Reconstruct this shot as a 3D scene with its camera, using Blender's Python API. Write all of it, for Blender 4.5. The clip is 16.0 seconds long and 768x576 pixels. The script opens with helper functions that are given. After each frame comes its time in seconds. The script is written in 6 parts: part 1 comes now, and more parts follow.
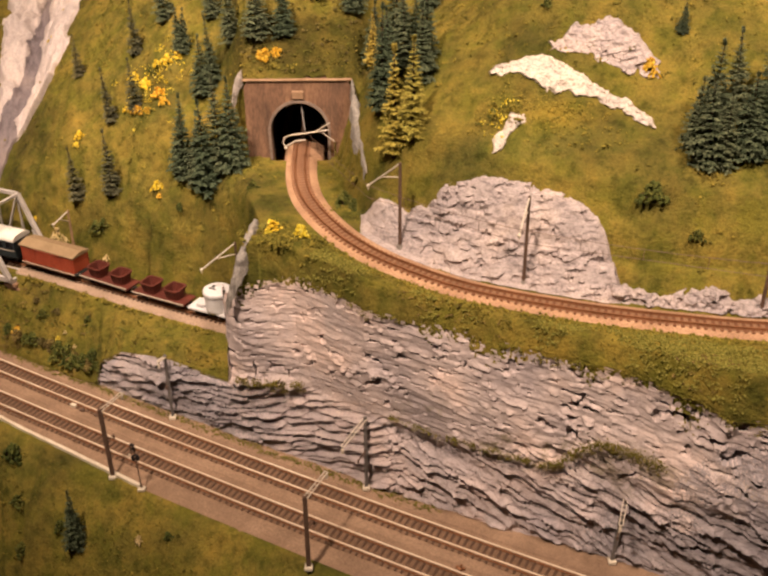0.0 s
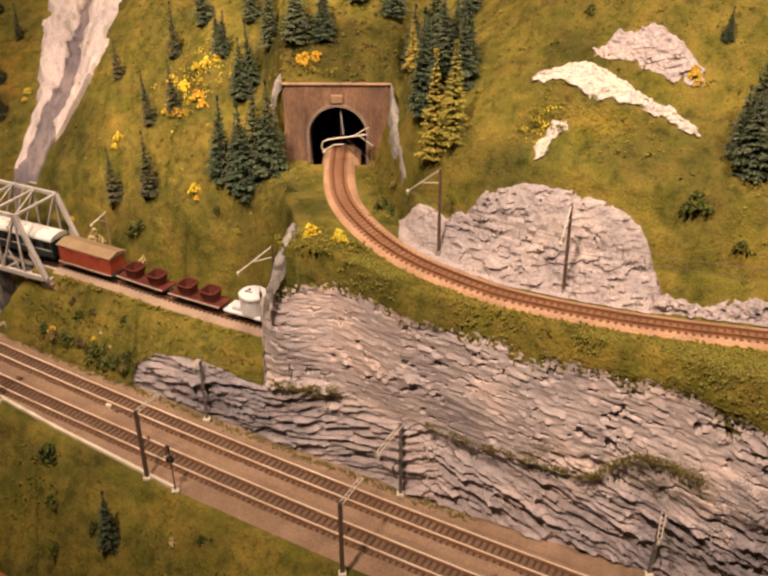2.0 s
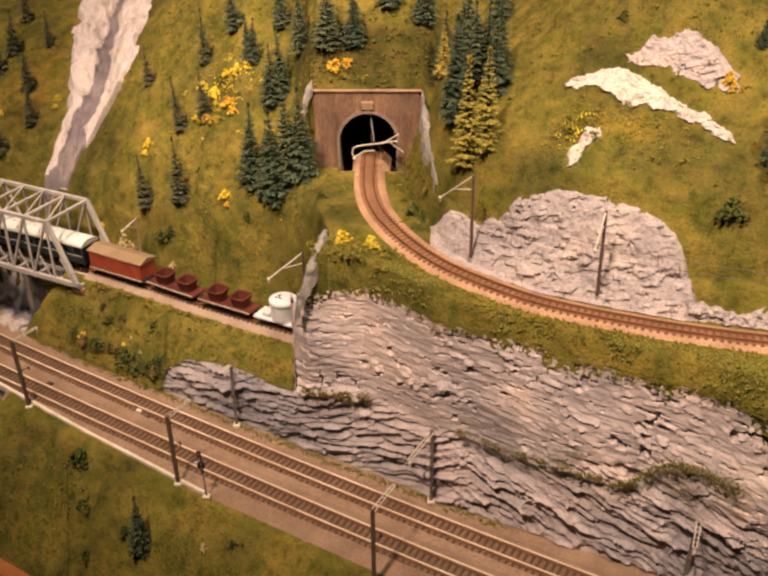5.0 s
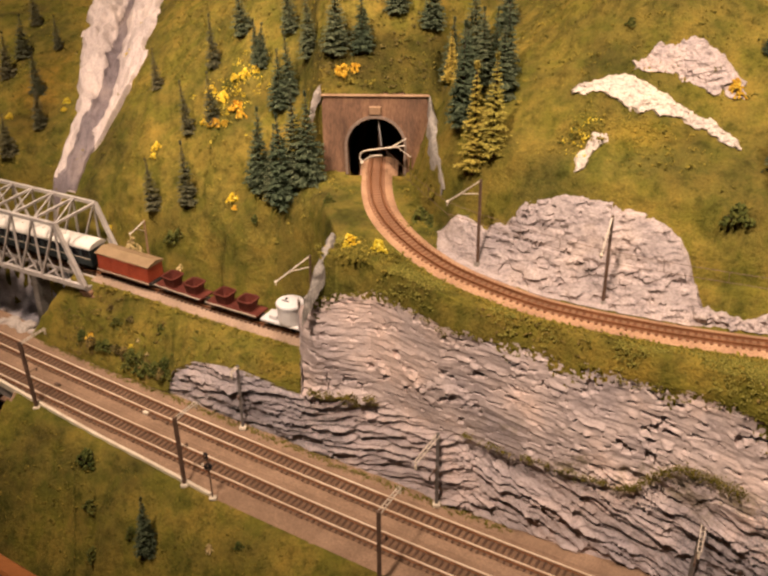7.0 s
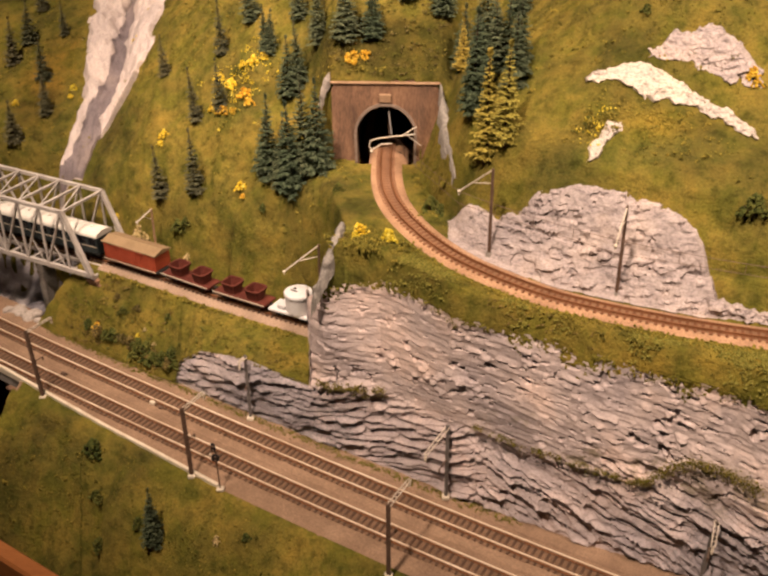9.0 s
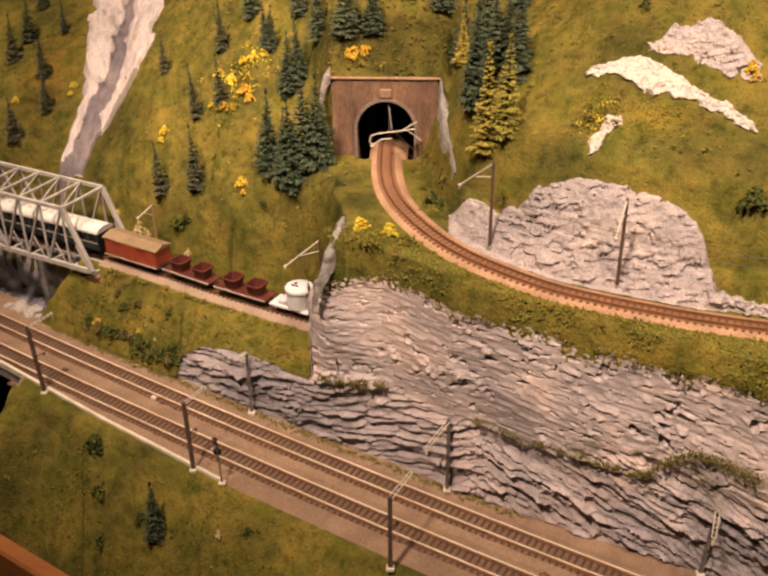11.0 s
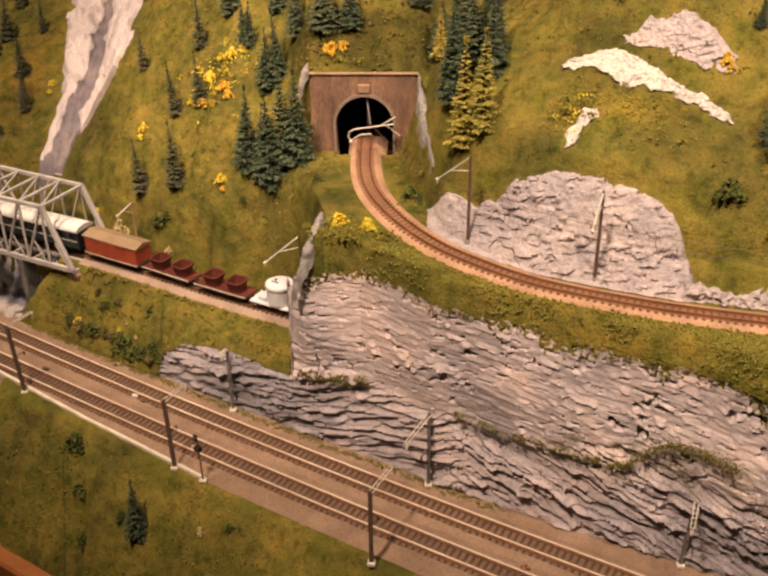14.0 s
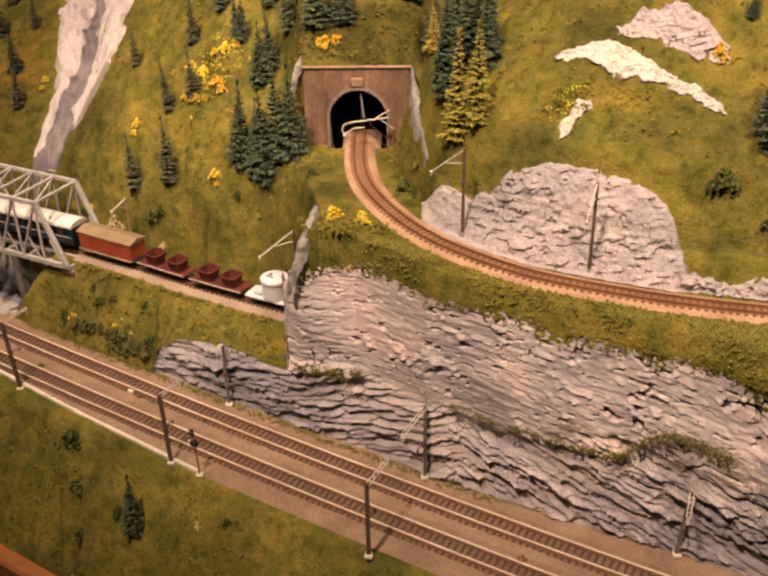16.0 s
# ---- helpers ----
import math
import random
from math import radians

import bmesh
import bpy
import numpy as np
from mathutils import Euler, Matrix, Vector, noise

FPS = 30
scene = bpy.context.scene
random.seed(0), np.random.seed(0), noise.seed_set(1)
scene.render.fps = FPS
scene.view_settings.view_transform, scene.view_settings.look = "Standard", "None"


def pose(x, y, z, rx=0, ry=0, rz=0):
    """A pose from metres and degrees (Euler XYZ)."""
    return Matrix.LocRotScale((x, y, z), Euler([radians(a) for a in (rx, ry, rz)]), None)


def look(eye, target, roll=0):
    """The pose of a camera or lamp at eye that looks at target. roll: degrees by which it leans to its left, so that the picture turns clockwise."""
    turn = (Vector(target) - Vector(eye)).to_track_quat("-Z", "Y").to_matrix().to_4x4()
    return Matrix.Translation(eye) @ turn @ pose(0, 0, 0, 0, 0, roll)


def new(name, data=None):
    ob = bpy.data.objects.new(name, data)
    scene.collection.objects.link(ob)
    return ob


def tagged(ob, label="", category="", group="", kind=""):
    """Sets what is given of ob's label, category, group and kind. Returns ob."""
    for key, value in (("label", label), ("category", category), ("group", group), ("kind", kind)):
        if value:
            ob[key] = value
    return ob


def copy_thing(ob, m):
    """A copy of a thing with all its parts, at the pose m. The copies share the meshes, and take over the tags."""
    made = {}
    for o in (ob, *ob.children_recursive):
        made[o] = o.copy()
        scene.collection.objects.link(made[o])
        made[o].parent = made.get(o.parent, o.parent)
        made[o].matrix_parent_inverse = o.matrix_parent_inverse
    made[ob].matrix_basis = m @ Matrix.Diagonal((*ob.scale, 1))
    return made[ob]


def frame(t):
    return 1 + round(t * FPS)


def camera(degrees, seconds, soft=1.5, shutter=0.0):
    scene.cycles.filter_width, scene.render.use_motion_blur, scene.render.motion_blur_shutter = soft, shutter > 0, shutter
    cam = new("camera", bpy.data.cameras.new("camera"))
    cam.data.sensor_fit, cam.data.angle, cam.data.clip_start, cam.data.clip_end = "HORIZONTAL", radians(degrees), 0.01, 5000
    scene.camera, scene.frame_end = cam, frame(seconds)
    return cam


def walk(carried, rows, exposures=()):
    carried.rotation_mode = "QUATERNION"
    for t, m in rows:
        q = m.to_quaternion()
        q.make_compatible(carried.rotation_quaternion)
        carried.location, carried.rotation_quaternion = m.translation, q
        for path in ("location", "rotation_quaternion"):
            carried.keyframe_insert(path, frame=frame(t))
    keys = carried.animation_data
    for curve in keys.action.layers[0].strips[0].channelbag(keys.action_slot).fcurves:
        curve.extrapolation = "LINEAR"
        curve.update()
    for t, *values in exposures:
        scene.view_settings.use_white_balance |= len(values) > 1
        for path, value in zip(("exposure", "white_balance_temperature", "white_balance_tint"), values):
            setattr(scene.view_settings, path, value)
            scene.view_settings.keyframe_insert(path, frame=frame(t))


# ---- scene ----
cam = camera(42.0, 16.0, 2.6)
PATH = [
    (0, (-0.004, 0.159, 0.717), (0.0, 1.896, -0.274), -0.4),
    (0.5, (-0.011, 0.163, 0.715), (-0.016, 1.893, -0.289), 0.0),
    (1, (-0.02, 0.165, 0.716), (-0.035, 1.898, -0.282), 0.1),
    (1.5, (-0.021, 0.163, 0.719), (-0.047, 1.901, -0.271), -0.3),
    (2, (-0.017, 0.164, 0.717), (-0.063, 1.904, -0.268), -0.3),
    (2.5, (-0.022, 0.165, 0.716), (-0.079, 1.902, -0.274), -0.1),
    (3, (-0.03, 0.163, 0.719), (-0.09, 1.904, -0.263), 0.1),
    (3.5, (-0.029, 0.166, 0.717), (-0.094, 1.907, -0.264), -0.3),
    (4, (-0.03, 0.166, 0.716), (-0.103, 1.908, -0.264), -0.6),
    (6.5, (-0.031, 0.16, 0.719), (-0.123, 1.909, -0.247), -0.6),
    (7, (-0.034, 0.158, 0.718), (-0.124, 1.908, -0.246), -0.5),
    (7.5, (-0.04, 0.154, 0.72), (-0.121, 1.907, -0.239), -0.5),
    (8, (-0.042, 0.162, 0.718), (-0.13, 1.909, -0.251), -1.0),
    (8.5, (-0.04, 0.166, 0.715), (-0.136, 1.908, -0.261), -0.6),
    (9, (-0.04, 0.169, 0.713), (-0.139, 1.908, -0.27), -0.4),
    (11.5, (-0.043, 0.162, 0.709), (-0.136, 1.902, -0.274), -0.5),
    (12, (-0.043, 0.162, 0.709), (-0.126, 1.902, -0.273), -0.4),
    (12.5, (-0.036, 0.162, 0.707), (-0.113, 1.905, -0.271), -0.8),
    (13, (-0.031, 0.164, 0.707), (-0.104, 1.906, -0.273), -1.0),
    (13.5, (-0.031, 0.163, 0.706), (-0.104, 1.903, -0.278), -0.9),
    (14, (-0.032, 0.162, 0.706), (-0.106, 1.9, -0.28), -0.7),
    (14.5, (-0.031, 0.164, 0.703), (-0.103, 1.898, -0.291), -0.7),
    (15, (-0.031, 0.164, 0.702), (-0.103, 1.896, -0.296), -1.0),
    (15.5, (-0.03, 0.163, 0.703), (-0.106, 1.897, -0.291), -1.1),
    (16, (-0.032, 0.16, 0.704), (-0.096, 1.895, -0.29), -1.0),
]
walk(cam, [(t, look(eye, target, roll)) for t, eye, target, roll in PATH])

# ---- light: a warm exhibition room, unseen spots assumed under its ceiling ----
scene.view_settings.exposure = 0.0
world = bpy.data.worlds.new("room_air")
scene.world = world
world.use_nodes = True
world.node_tree.nodes["Background"].inputs[0].default_value = (1.0, 0.86, 0.68, 1)
world.node_tree.nodes["Background"].inputs[1].default_value = 0.14


def spot_lamp(eye, target, watts, cone, colour, size):
    data = bpy.data.lights.new("ceiling_spot", "SPOT")
    data.energy, data.color, data.shadow_soft_size = watts, colour, size
    data.spot_size, data.spot_blend = radians(cone), 0.9
    ob = new("ceiling_spot", data)
    ob.matrix_world = look(eye, target)
    return ob


WARM = (1.0, 0.77, 0.61)
spot_lamp((-0.55, 0.08, 2.08), (0.19, 1.24, 0.32), 296, 50, WARM, 0.08)
# two more unseen spots, added to brighten the left and right hill
spot_lamp((-0.75, 0.75, 2.15), (-0.74, 1.70, 0.24), 268, 56, WARM, 0.09)
spot_lamp((0.75, 0.30, 2.12), (0.30, 1.34, 0.40), 240, 42, WARM, 0.09)

# ---- materials ----
def material(name, rough=0.8, metal=0.0, spec=0.3):
    m = bpy.data.materials.new(name)
    m.use_nodes = True
    b = m.node_tree.nodes["Principled BSDF"]
    b.inputs["Roughness"].default_value = rough
    b.inputs["Metallic"].default_value = metal
    b.inputs["Specular IOR Level"].default_value = spec
    return m, m.node_tree.nodes, m.node_tree.links, b


def noise_node(n, l, scale, detail=4.0, rough=0.55, stretch=(1, 1, 1), turn=(0, 0, 0), distort=0.0):
    co = n.new("ShaderNodeTexCoord")
    mp = n.new("ShaderNodeMapping")
    mp.inputs["Scale"].default_value = stretch
    mp.inputs["Rotation"].default_value = [radians(a) for a in turn]
    l.new(co.outputs["Object"], mp.inputs[0])
    t = n.new("ShaderNodeTexNoise")
    t.inputs["Scale"].default_value, t.inputs["Detail"].default_value = scale, detail
    t.inputs["Roughness"].default_value, t.inputs["Distortion"].default_value = rough, distort
    l.new(mp.outputs[0], t.inputs["Vector"])
    return t.outputs["Fac"]


def ramp(n, l, fac, stops):
    r = n.new("ShaderNodeValToRGB")
    e = r.color_ramp.elements
    while len(e) < len(stops):
        e.new(0.5)
    for q, (p, c) in zip(e, stops):
        q.position, q.color = p, (*c, 1)
    l.new(fac, r.inputs[0])
    return r.outputs[0]


def mix(n, l, fac, a, b, kind="MIX"):
    m = n.new("ShaderNodeMix")
    m.data_type, m.blend_type = "RGBA", kind
    if isinstance(fac, float):
        m.inputs[0].default_value = fac
    else:
        l.new(fac, m.inputs[0])
    for k, v in ((6, a), (7, b)):
        if isinstance(v, tuple):
            m.inputs[k].default_value = (*v, 1)
        else:
            l.new(v, m.inputs[k])
    return m.outputs[2]


def bump(n, l, b, height, strength=0.5, dist=0.002):
    k = n.new("ShaderNodeBump")
    k.inputs["Strength"].default_value, k.inputs["Distance"].default_value = strength, dist
    l.new(height, k.inputs["Height"])
    l.new(k.outputs[0], b.inputs["Normal"])


def grainy(name, stops, scale, fine, dark=0.35, rough=0.85, metal=0.0, relief=0.4, dist=0.001, stretch=(1, 1, 1), spec=0.3):
    """Two scales of colour: broad patches by the ramp, fine grain laid over it, and a fine relief."""
    m, n, l, b = material(name, rough, metal, spec)
    broad = ramp(n, l, noise_node(n, l, scale, 5, 0.6, stretch), stops)
    f = noise_node(n, l, fine, 3, 0.6, stretch)
    g = ramp(n, l, f, [(0.3, (1 - dark,) * 3), (0.65, (1.0,) * 3)])
    l.new(mix(n, l, 1.0, broad, g, "MULTIPLY"), b.inputs["Base Color"])
    bump(n, l, b, f, relief, dist)
    return m


def spread(n, l, value, near, away):
    """One where the value is below near, none where it is beyond away."""
    k = n.new("ShaderNodeMapRange")
    k.inputs["From Min"].default_value, k.inputs["From Max"].default_value = near, away
    k.inputs["To Min"].default_value, k.inputs["To Max"].default_value = 1.0, 0.0
    l.new(value, k.inputs["Value"])
    return k.outputs["Result"]


def grass_material():
    m, n, l, b = material("flocked_grass", 0.95, 0, 0.1)
    broad = ramp(n, l, noise_node(n, l, 9, 4, 0.6), [(0.33, (0.088, 0.074, 0.017)), (0.46, (0.150, 0.122, 0.024)), (0.56, (0.195, 0.151, 0.028)), (0.72, (0.245, 0.179, 0.034))])
    mid = ramp(n, l, noise_node(n, l, 66, 5, 0.75), [(0.36, (0.42, 0.45, 0.40)), (0.5, (0.93, 0.93, 0.93)), (0.66, (1.12, 1.06, 0.98))])
    c = mix(n, l, 0.8, broad, mid, "MULTIPLY")
    hue = ramp(n, l, noise_node(n, l, 27, 4, 0.65), [(0.40, (0.74, 0.84, 0.70)), (0.52, (1, 1, 1)), (0.62, (1.09, 1.02, 1.03))])
    c = mix(n, l, 1.0, c, hue, "MULTIPLY")
    # patches where the colour is tinted darker, browner or brighter: centre, reach, tint
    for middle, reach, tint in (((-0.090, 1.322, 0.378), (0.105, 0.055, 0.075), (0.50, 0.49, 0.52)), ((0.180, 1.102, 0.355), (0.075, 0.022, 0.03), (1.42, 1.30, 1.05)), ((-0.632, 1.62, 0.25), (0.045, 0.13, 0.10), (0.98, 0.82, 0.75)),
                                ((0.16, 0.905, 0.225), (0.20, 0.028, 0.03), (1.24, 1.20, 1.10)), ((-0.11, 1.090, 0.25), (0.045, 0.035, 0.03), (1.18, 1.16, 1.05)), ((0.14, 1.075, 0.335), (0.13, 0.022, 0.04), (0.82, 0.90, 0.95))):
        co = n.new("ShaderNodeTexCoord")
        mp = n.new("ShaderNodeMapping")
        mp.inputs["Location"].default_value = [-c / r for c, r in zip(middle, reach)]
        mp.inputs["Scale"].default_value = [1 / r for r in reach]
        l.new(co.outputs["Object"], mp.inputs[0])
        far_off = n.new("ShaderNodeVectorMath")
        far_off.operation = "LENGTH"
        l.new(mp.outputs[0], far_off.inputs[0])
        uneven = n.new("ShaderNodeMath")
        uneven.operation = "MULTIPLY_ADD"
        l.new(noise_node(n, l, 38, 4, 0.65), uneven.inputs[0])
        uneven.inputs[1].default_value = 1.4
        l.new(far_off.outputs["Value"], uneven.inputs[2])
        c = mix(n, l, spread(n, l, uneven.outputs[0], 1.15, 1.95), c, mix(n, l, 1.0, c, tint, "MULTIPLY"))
    f = noise_node(n, l, 420, 3, 0.7)
    g = ramp(n, l, f, [(0.28, (0.55, 0.55, 0.52)), (0.6, (1, 1, 1))])
    l.new(mix(n, l, 0.8, c, g, "MULTIPLY"), b.inputs["Base Color"])
    relief = n.new("ShaderNodeMath")
    relief.operation = "MULTIPLY_ADD"
    l.new(noise_node(n, l, 85, 4, 0.6), relief.inputs[0])
    relief.inputs[1].default_value = 1.5
    l.new(f, relief.inputs[2])
    bump(n, l, b, relief.outputs[0], 0.8, 0.0025)
    return m


def rock_material(name, pale, mid, dark, warm, stretch=(1, 1, 3.5), turn=(0, 12, 0), layered=0.8, moss=None, relief=0.6, grain=0.4):
    m, n, l, b = material(name, 0.75, 0, 0.35)
    broad = ramp(n, l, noise_node(n, l, 11, 4, 0.6), [(0.32, mid), (0.52, pale), (0.68, warm)])
    lay = noise_node(n, l, 70, 6, 0.7, stretch, turn, 0.6)
    g = ramp(n, l, lay, [(0.33, dark), (0.41, (0.78, 0.76, 0.77)), (0.62, (1.05, 1.03, 1.0))])
    c = mix(n, l, layered, broad, g, "MULTIPLY")
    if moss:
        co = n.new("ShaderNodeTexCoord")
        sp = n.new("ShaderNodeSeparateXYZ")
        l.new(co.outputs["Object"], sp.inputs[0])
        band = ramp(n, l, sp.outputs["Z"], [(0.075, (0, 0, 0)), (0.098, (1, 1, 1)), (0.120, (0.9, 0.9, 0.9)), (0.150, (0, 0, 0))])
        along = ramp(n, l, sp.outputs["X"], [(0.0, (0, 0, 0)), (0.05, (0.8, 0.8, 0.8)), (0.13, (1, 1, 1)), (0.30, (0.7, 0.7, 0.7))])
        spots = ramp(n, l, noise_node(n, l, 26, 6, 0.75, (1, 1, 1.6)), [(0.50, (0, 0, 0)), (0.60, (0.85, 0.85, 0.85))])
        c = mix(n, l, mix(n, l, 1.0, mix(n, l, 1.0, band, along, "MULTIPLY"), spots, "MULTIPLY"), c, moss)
    f = noise_node(n, l, 320, 3, 0.65, (1, 1, 2))
    l.new(mix(n, l, grain, c, ramp(n, l, f, [(0.36, (0.45, 0.44, 0.45)), (0.55, (1, 1, 1))]), "MULTIPLY"), b.inputs["Base Color"])
    bump(n, l, b, lay, relief, 0.003)
    return m


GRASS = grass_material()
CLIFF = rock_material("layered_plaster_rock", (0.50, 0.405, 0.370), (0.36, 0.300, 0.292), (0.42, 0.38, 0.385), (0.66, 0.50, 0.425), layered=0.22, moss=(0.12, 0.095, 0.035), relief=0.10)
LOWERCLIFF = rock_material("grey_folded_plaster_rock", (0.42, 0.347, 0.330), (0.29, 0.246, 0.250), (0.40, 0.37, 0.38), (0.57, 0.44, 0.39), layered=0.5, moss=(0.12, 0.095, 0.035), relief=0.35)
# blue-grey low rock; also stands in for dimmer light at the lower right
LOWROCK = rock_material("blue_grey_and_dimmed_rock", (0.31, 0.268, 0.268), (0.22, 0.194, 0.202), (0.36, 0.33, 0.35), (0.40, 0.33, 0.305), layered=0.6)
ROCK = rock_material("pale_plaster_rock", (0.43, 0.362, 0.338), (0.335, 0.285, 0.275), (0.24, 0.22, 0.23), (0.55, 0.445, 0.385), grain=0.6)
CHALK = rock_material("whitewashed_rock", (0.60, 0.52, 0.44), (0.41, 0.352, 0.315), (0.36, 0.33, 0.33), (0.70, 0.61, 0.49), layered=0.8, grain=0.7)
GULLY = rock_material("pale_gully_rock", (0.55, 0.465, 0.425), (0.45, 0.38, 0.35), (0.55, 0.52, 0.53), (0.66, 0.55, 0.48), (2.5, 1, 0.6), layered=0.6)
WETROCK = rock_material("wet_purple_grey_rock", (0.20, 0.163, 0.165), (0.145, 0.118, 0.125), (0.5, 0.47, 0.5), (0.26, 0.205, 0.185), (2.5, 1, 0.6))
DARKROCK = rock_material("dark_gorge_rock", (0.36, 0.335, 0.35), (0.20, 0.19, 0.215), (0.3, 0.29, 0.33), (0.58, 0.52, 0.50))
SAND = grainy("pinkish_ballast_sand", [(0.3, (0.33, 0.185, 0.105)), (0.55, (0.45, 0.26, 0.145)), (0.75, (0.54, 0.33, 0.19))], 30, 600, 0.45)
BED = grainy("brown_ballast", [(0.3, (0.215, 0.132, 0.081)), (0.55, (0.295, 0.185, 0.115)), (0.8, (0.37, 0.238, 0.152))], 22, 650, 0.5)
RUSTBED = grainy("rusty_track_ballast", [(0.3, (0.145, 0.083, 0.047)), (0.55, (0.195, 0.113, 0.066)), (0.8, (0.245, 0.148, 0.09))], 26, 650, 0.5)
ORANGEBED = grainy("orange_brown_ballast", [(0.3, (0.20, 0.105, 0.056)), (0.55, (0.27, 0.145, 0.078)), (0.8, (0.35, 0.195, 0.108))], 30, 650, 0.45)
GREYBED = grainy("grey_ballast", [(0.3, (0.28, 0.19, 0.13)), (0.6, (0.37, 0.255, 0.175)), (0.8, (0.42, 0.295, 0.205))], 30, 650, 0.5)
SLEEPER = grainy("brown_sleeper_plastic", [(0.35, (0.075, 0.04, 0.024)), (0.7, (0.12, 0.063, 0.036))], 90, 900, 0.4, 0.7)
REDSLEEPER = grainy("orange_brown_sleeper", [(0.35, (0.14, 0.055, 0.025)), (0.7, (0.23, 0.095, 0.04))], 90, 900, 0.4, 0.7)
RAIL = grainy("worn_steel_rail", [(0.35, (0.66, 0.49, 0.34)), (0.7, (0.90, 0.74, 0.56))], 12, 700, 0.2, 0.38, 0.25)
RUSTRAIL = grainy("rusty_rail", [(0.35, (0.19, 0.08, 0.032)), (0.7, (0.29, 0.12, 0.052))], 60, 700, 0.3, 0.55, 0.3)
PORTAL = grainy("brown_portal_stone", [(0.34, (0.115, 0.066, 0.042)), (0.50, (0.215, 0.118, 0.070)), (0.66, (0.36, 0.200, 0.110))], 30, 420, 0.4, 0.85, stretch=(1, 1, 0.35))
TANSTONE = grainy("tan_coping_stone", [(0.3, (0.25, 0.145, 0.08)), (0.7, (0.38, 0.24, 0.14))], 60, 500, 0.3)
PALESTONE = grainy("pale_edge_stone", [(0.3, (0.34, 0.29, 0.25)), (0.7, (0.48, 0.41, 0.35))], 40, 380, 0.4)
STONE = grainy("grey_wing_stone", [(0.3, (0.22, 0.195, 0.17)), (0.6, (0.31, 0.275, 0.235)), (0.8, (0.37, 0.32, 0.265))], 40, 380, 0.45)
RINGSTONE = grainy("grey_brown_arch_stone", [(0.3, (0.20, 0.145, 0.11)), (0.7, (0.29, 0.21, 0.16))], 40, 380, 0.4)
NEARBLACK = grainy("near_black", [(0.3, (0.012, 0.011, 0.012)), (0.7, (0.022, 0.02, 0.02))], 30, 400, 0.3, 0.95)
MASTSTEEL = grainy("dark_painted_mast_steel", [(0.3, (0.10, 0.06, 0.04)), (0.7, (0.18, 0.11, 0.075))], 60, 500, 0.3, 0.6, 0.2)
GREYSTEEL = grainy("grey_mast_steel", [(0.3, (0.13, 0.115, 0.105)), (0.7, (0.21, 0.185, 0.165))], 60, 500, 0.3, 0.6, 0.2)
PALEMETAL = grainy("pale_metal", [(0.3, (0.5, 0.42, 0.33)), (0.7, (0.66, 0.57, 0.46))], 80, 600, 0.25, 0.5, 0.2)
BRIDGE = grainy("pale_grey_bridge_paint", [(0.3, (0.38, 0.335, 0.30)), (0.55, (0.52, 0.465, 0.415)), (0.8, (0.6, 0.54, 0.475))], 50, 500, 0.3, 0.6)
CREAM = grainy("cream_concrete", [(0.3, (0.55, 0.46, 0.34)), (0.7, (0.72, 0.62, 0.48))], 60, 500, 0.3, 0.7)
KERB = grainy("pale_cream_kerb", [(0.3, (0.56, 0.46, 0.33)), (0.7, (0.76, 0.67, 0.52))], 60, 500, 0.25, 0.7)
WALL = grainy("cream_wall_paint", [(0.3, (0.6, 0.52, 0.42)), (0.7, (0.66, 0.58, 0.47))], 2, 60, 0.08, 0.9)
FLOORM = grainy("grey_carpet", [(0.3, (0.10, 0.09, 0.08)), (0.7, (0.15, 0.13, 0.12))], 5, 200, 0.3, 0.95)
WOOD = grainy("orange_varnished_wood", [(0.3, (0.30, 0.10, 0.03)), (0.7, (0.42, 0.16, 0.05))], 8, 120, 0.3, 0.45, 0, 0.2, 0.0005, (1, 8, 8))

# ---- shared shapes of the ground ----
def hashed(i, j, k):
    h = (i * 374761393 + j * 668265263 + k * 1103515245 + 12345) & 0xFFFFFFFF
    h = ((h ^ (h >> 13)) * 1274126177) & 0xFFFFFFFF
    return ((h ^ (h >> 16)) & 0xFFFF) / 32767.5 - 1.0


def value_noise(x, y, z):
    x, y, z = np.broadcast_arrays(np.asarray(x, float), np.asarray(y, float), np.asarray(z, float))
    i, j, k = (np.floor(a).astype(np.int64) for a in (x, y, z))
    u, v, w = x - i, y - j, z - k
    u, v, w = (a * a * (3 - 2 * a) for a in (u, v, w))
    out = 0
    for di, fu in ((0, 1 - u), (1, u)):
        for dj, fv in ((0, 1 - v), (1, v)):
            for dk, fw in ((0, 1 - w), (1, w)):
                out = out + fu * fv * fw * hashed(i + di, j + dj, k + dk)
    return out


def fbm(x, y, z=0.0, octaves=4, gain=0.5):
    out, amp = 0, 1.0
    for o in range(octaves):
        f = 2.03 ** o
        out = out + amp * value_noise(x * f + 7.1 * o, y * f - 3.3 * o, z * f + 1.7 * o)
        amp *= gain
    return out


def step(a, b, x):
    t = np.clip((x - a) / (b - a), 0, 1)
    return t * t * (3 - 2 * t)


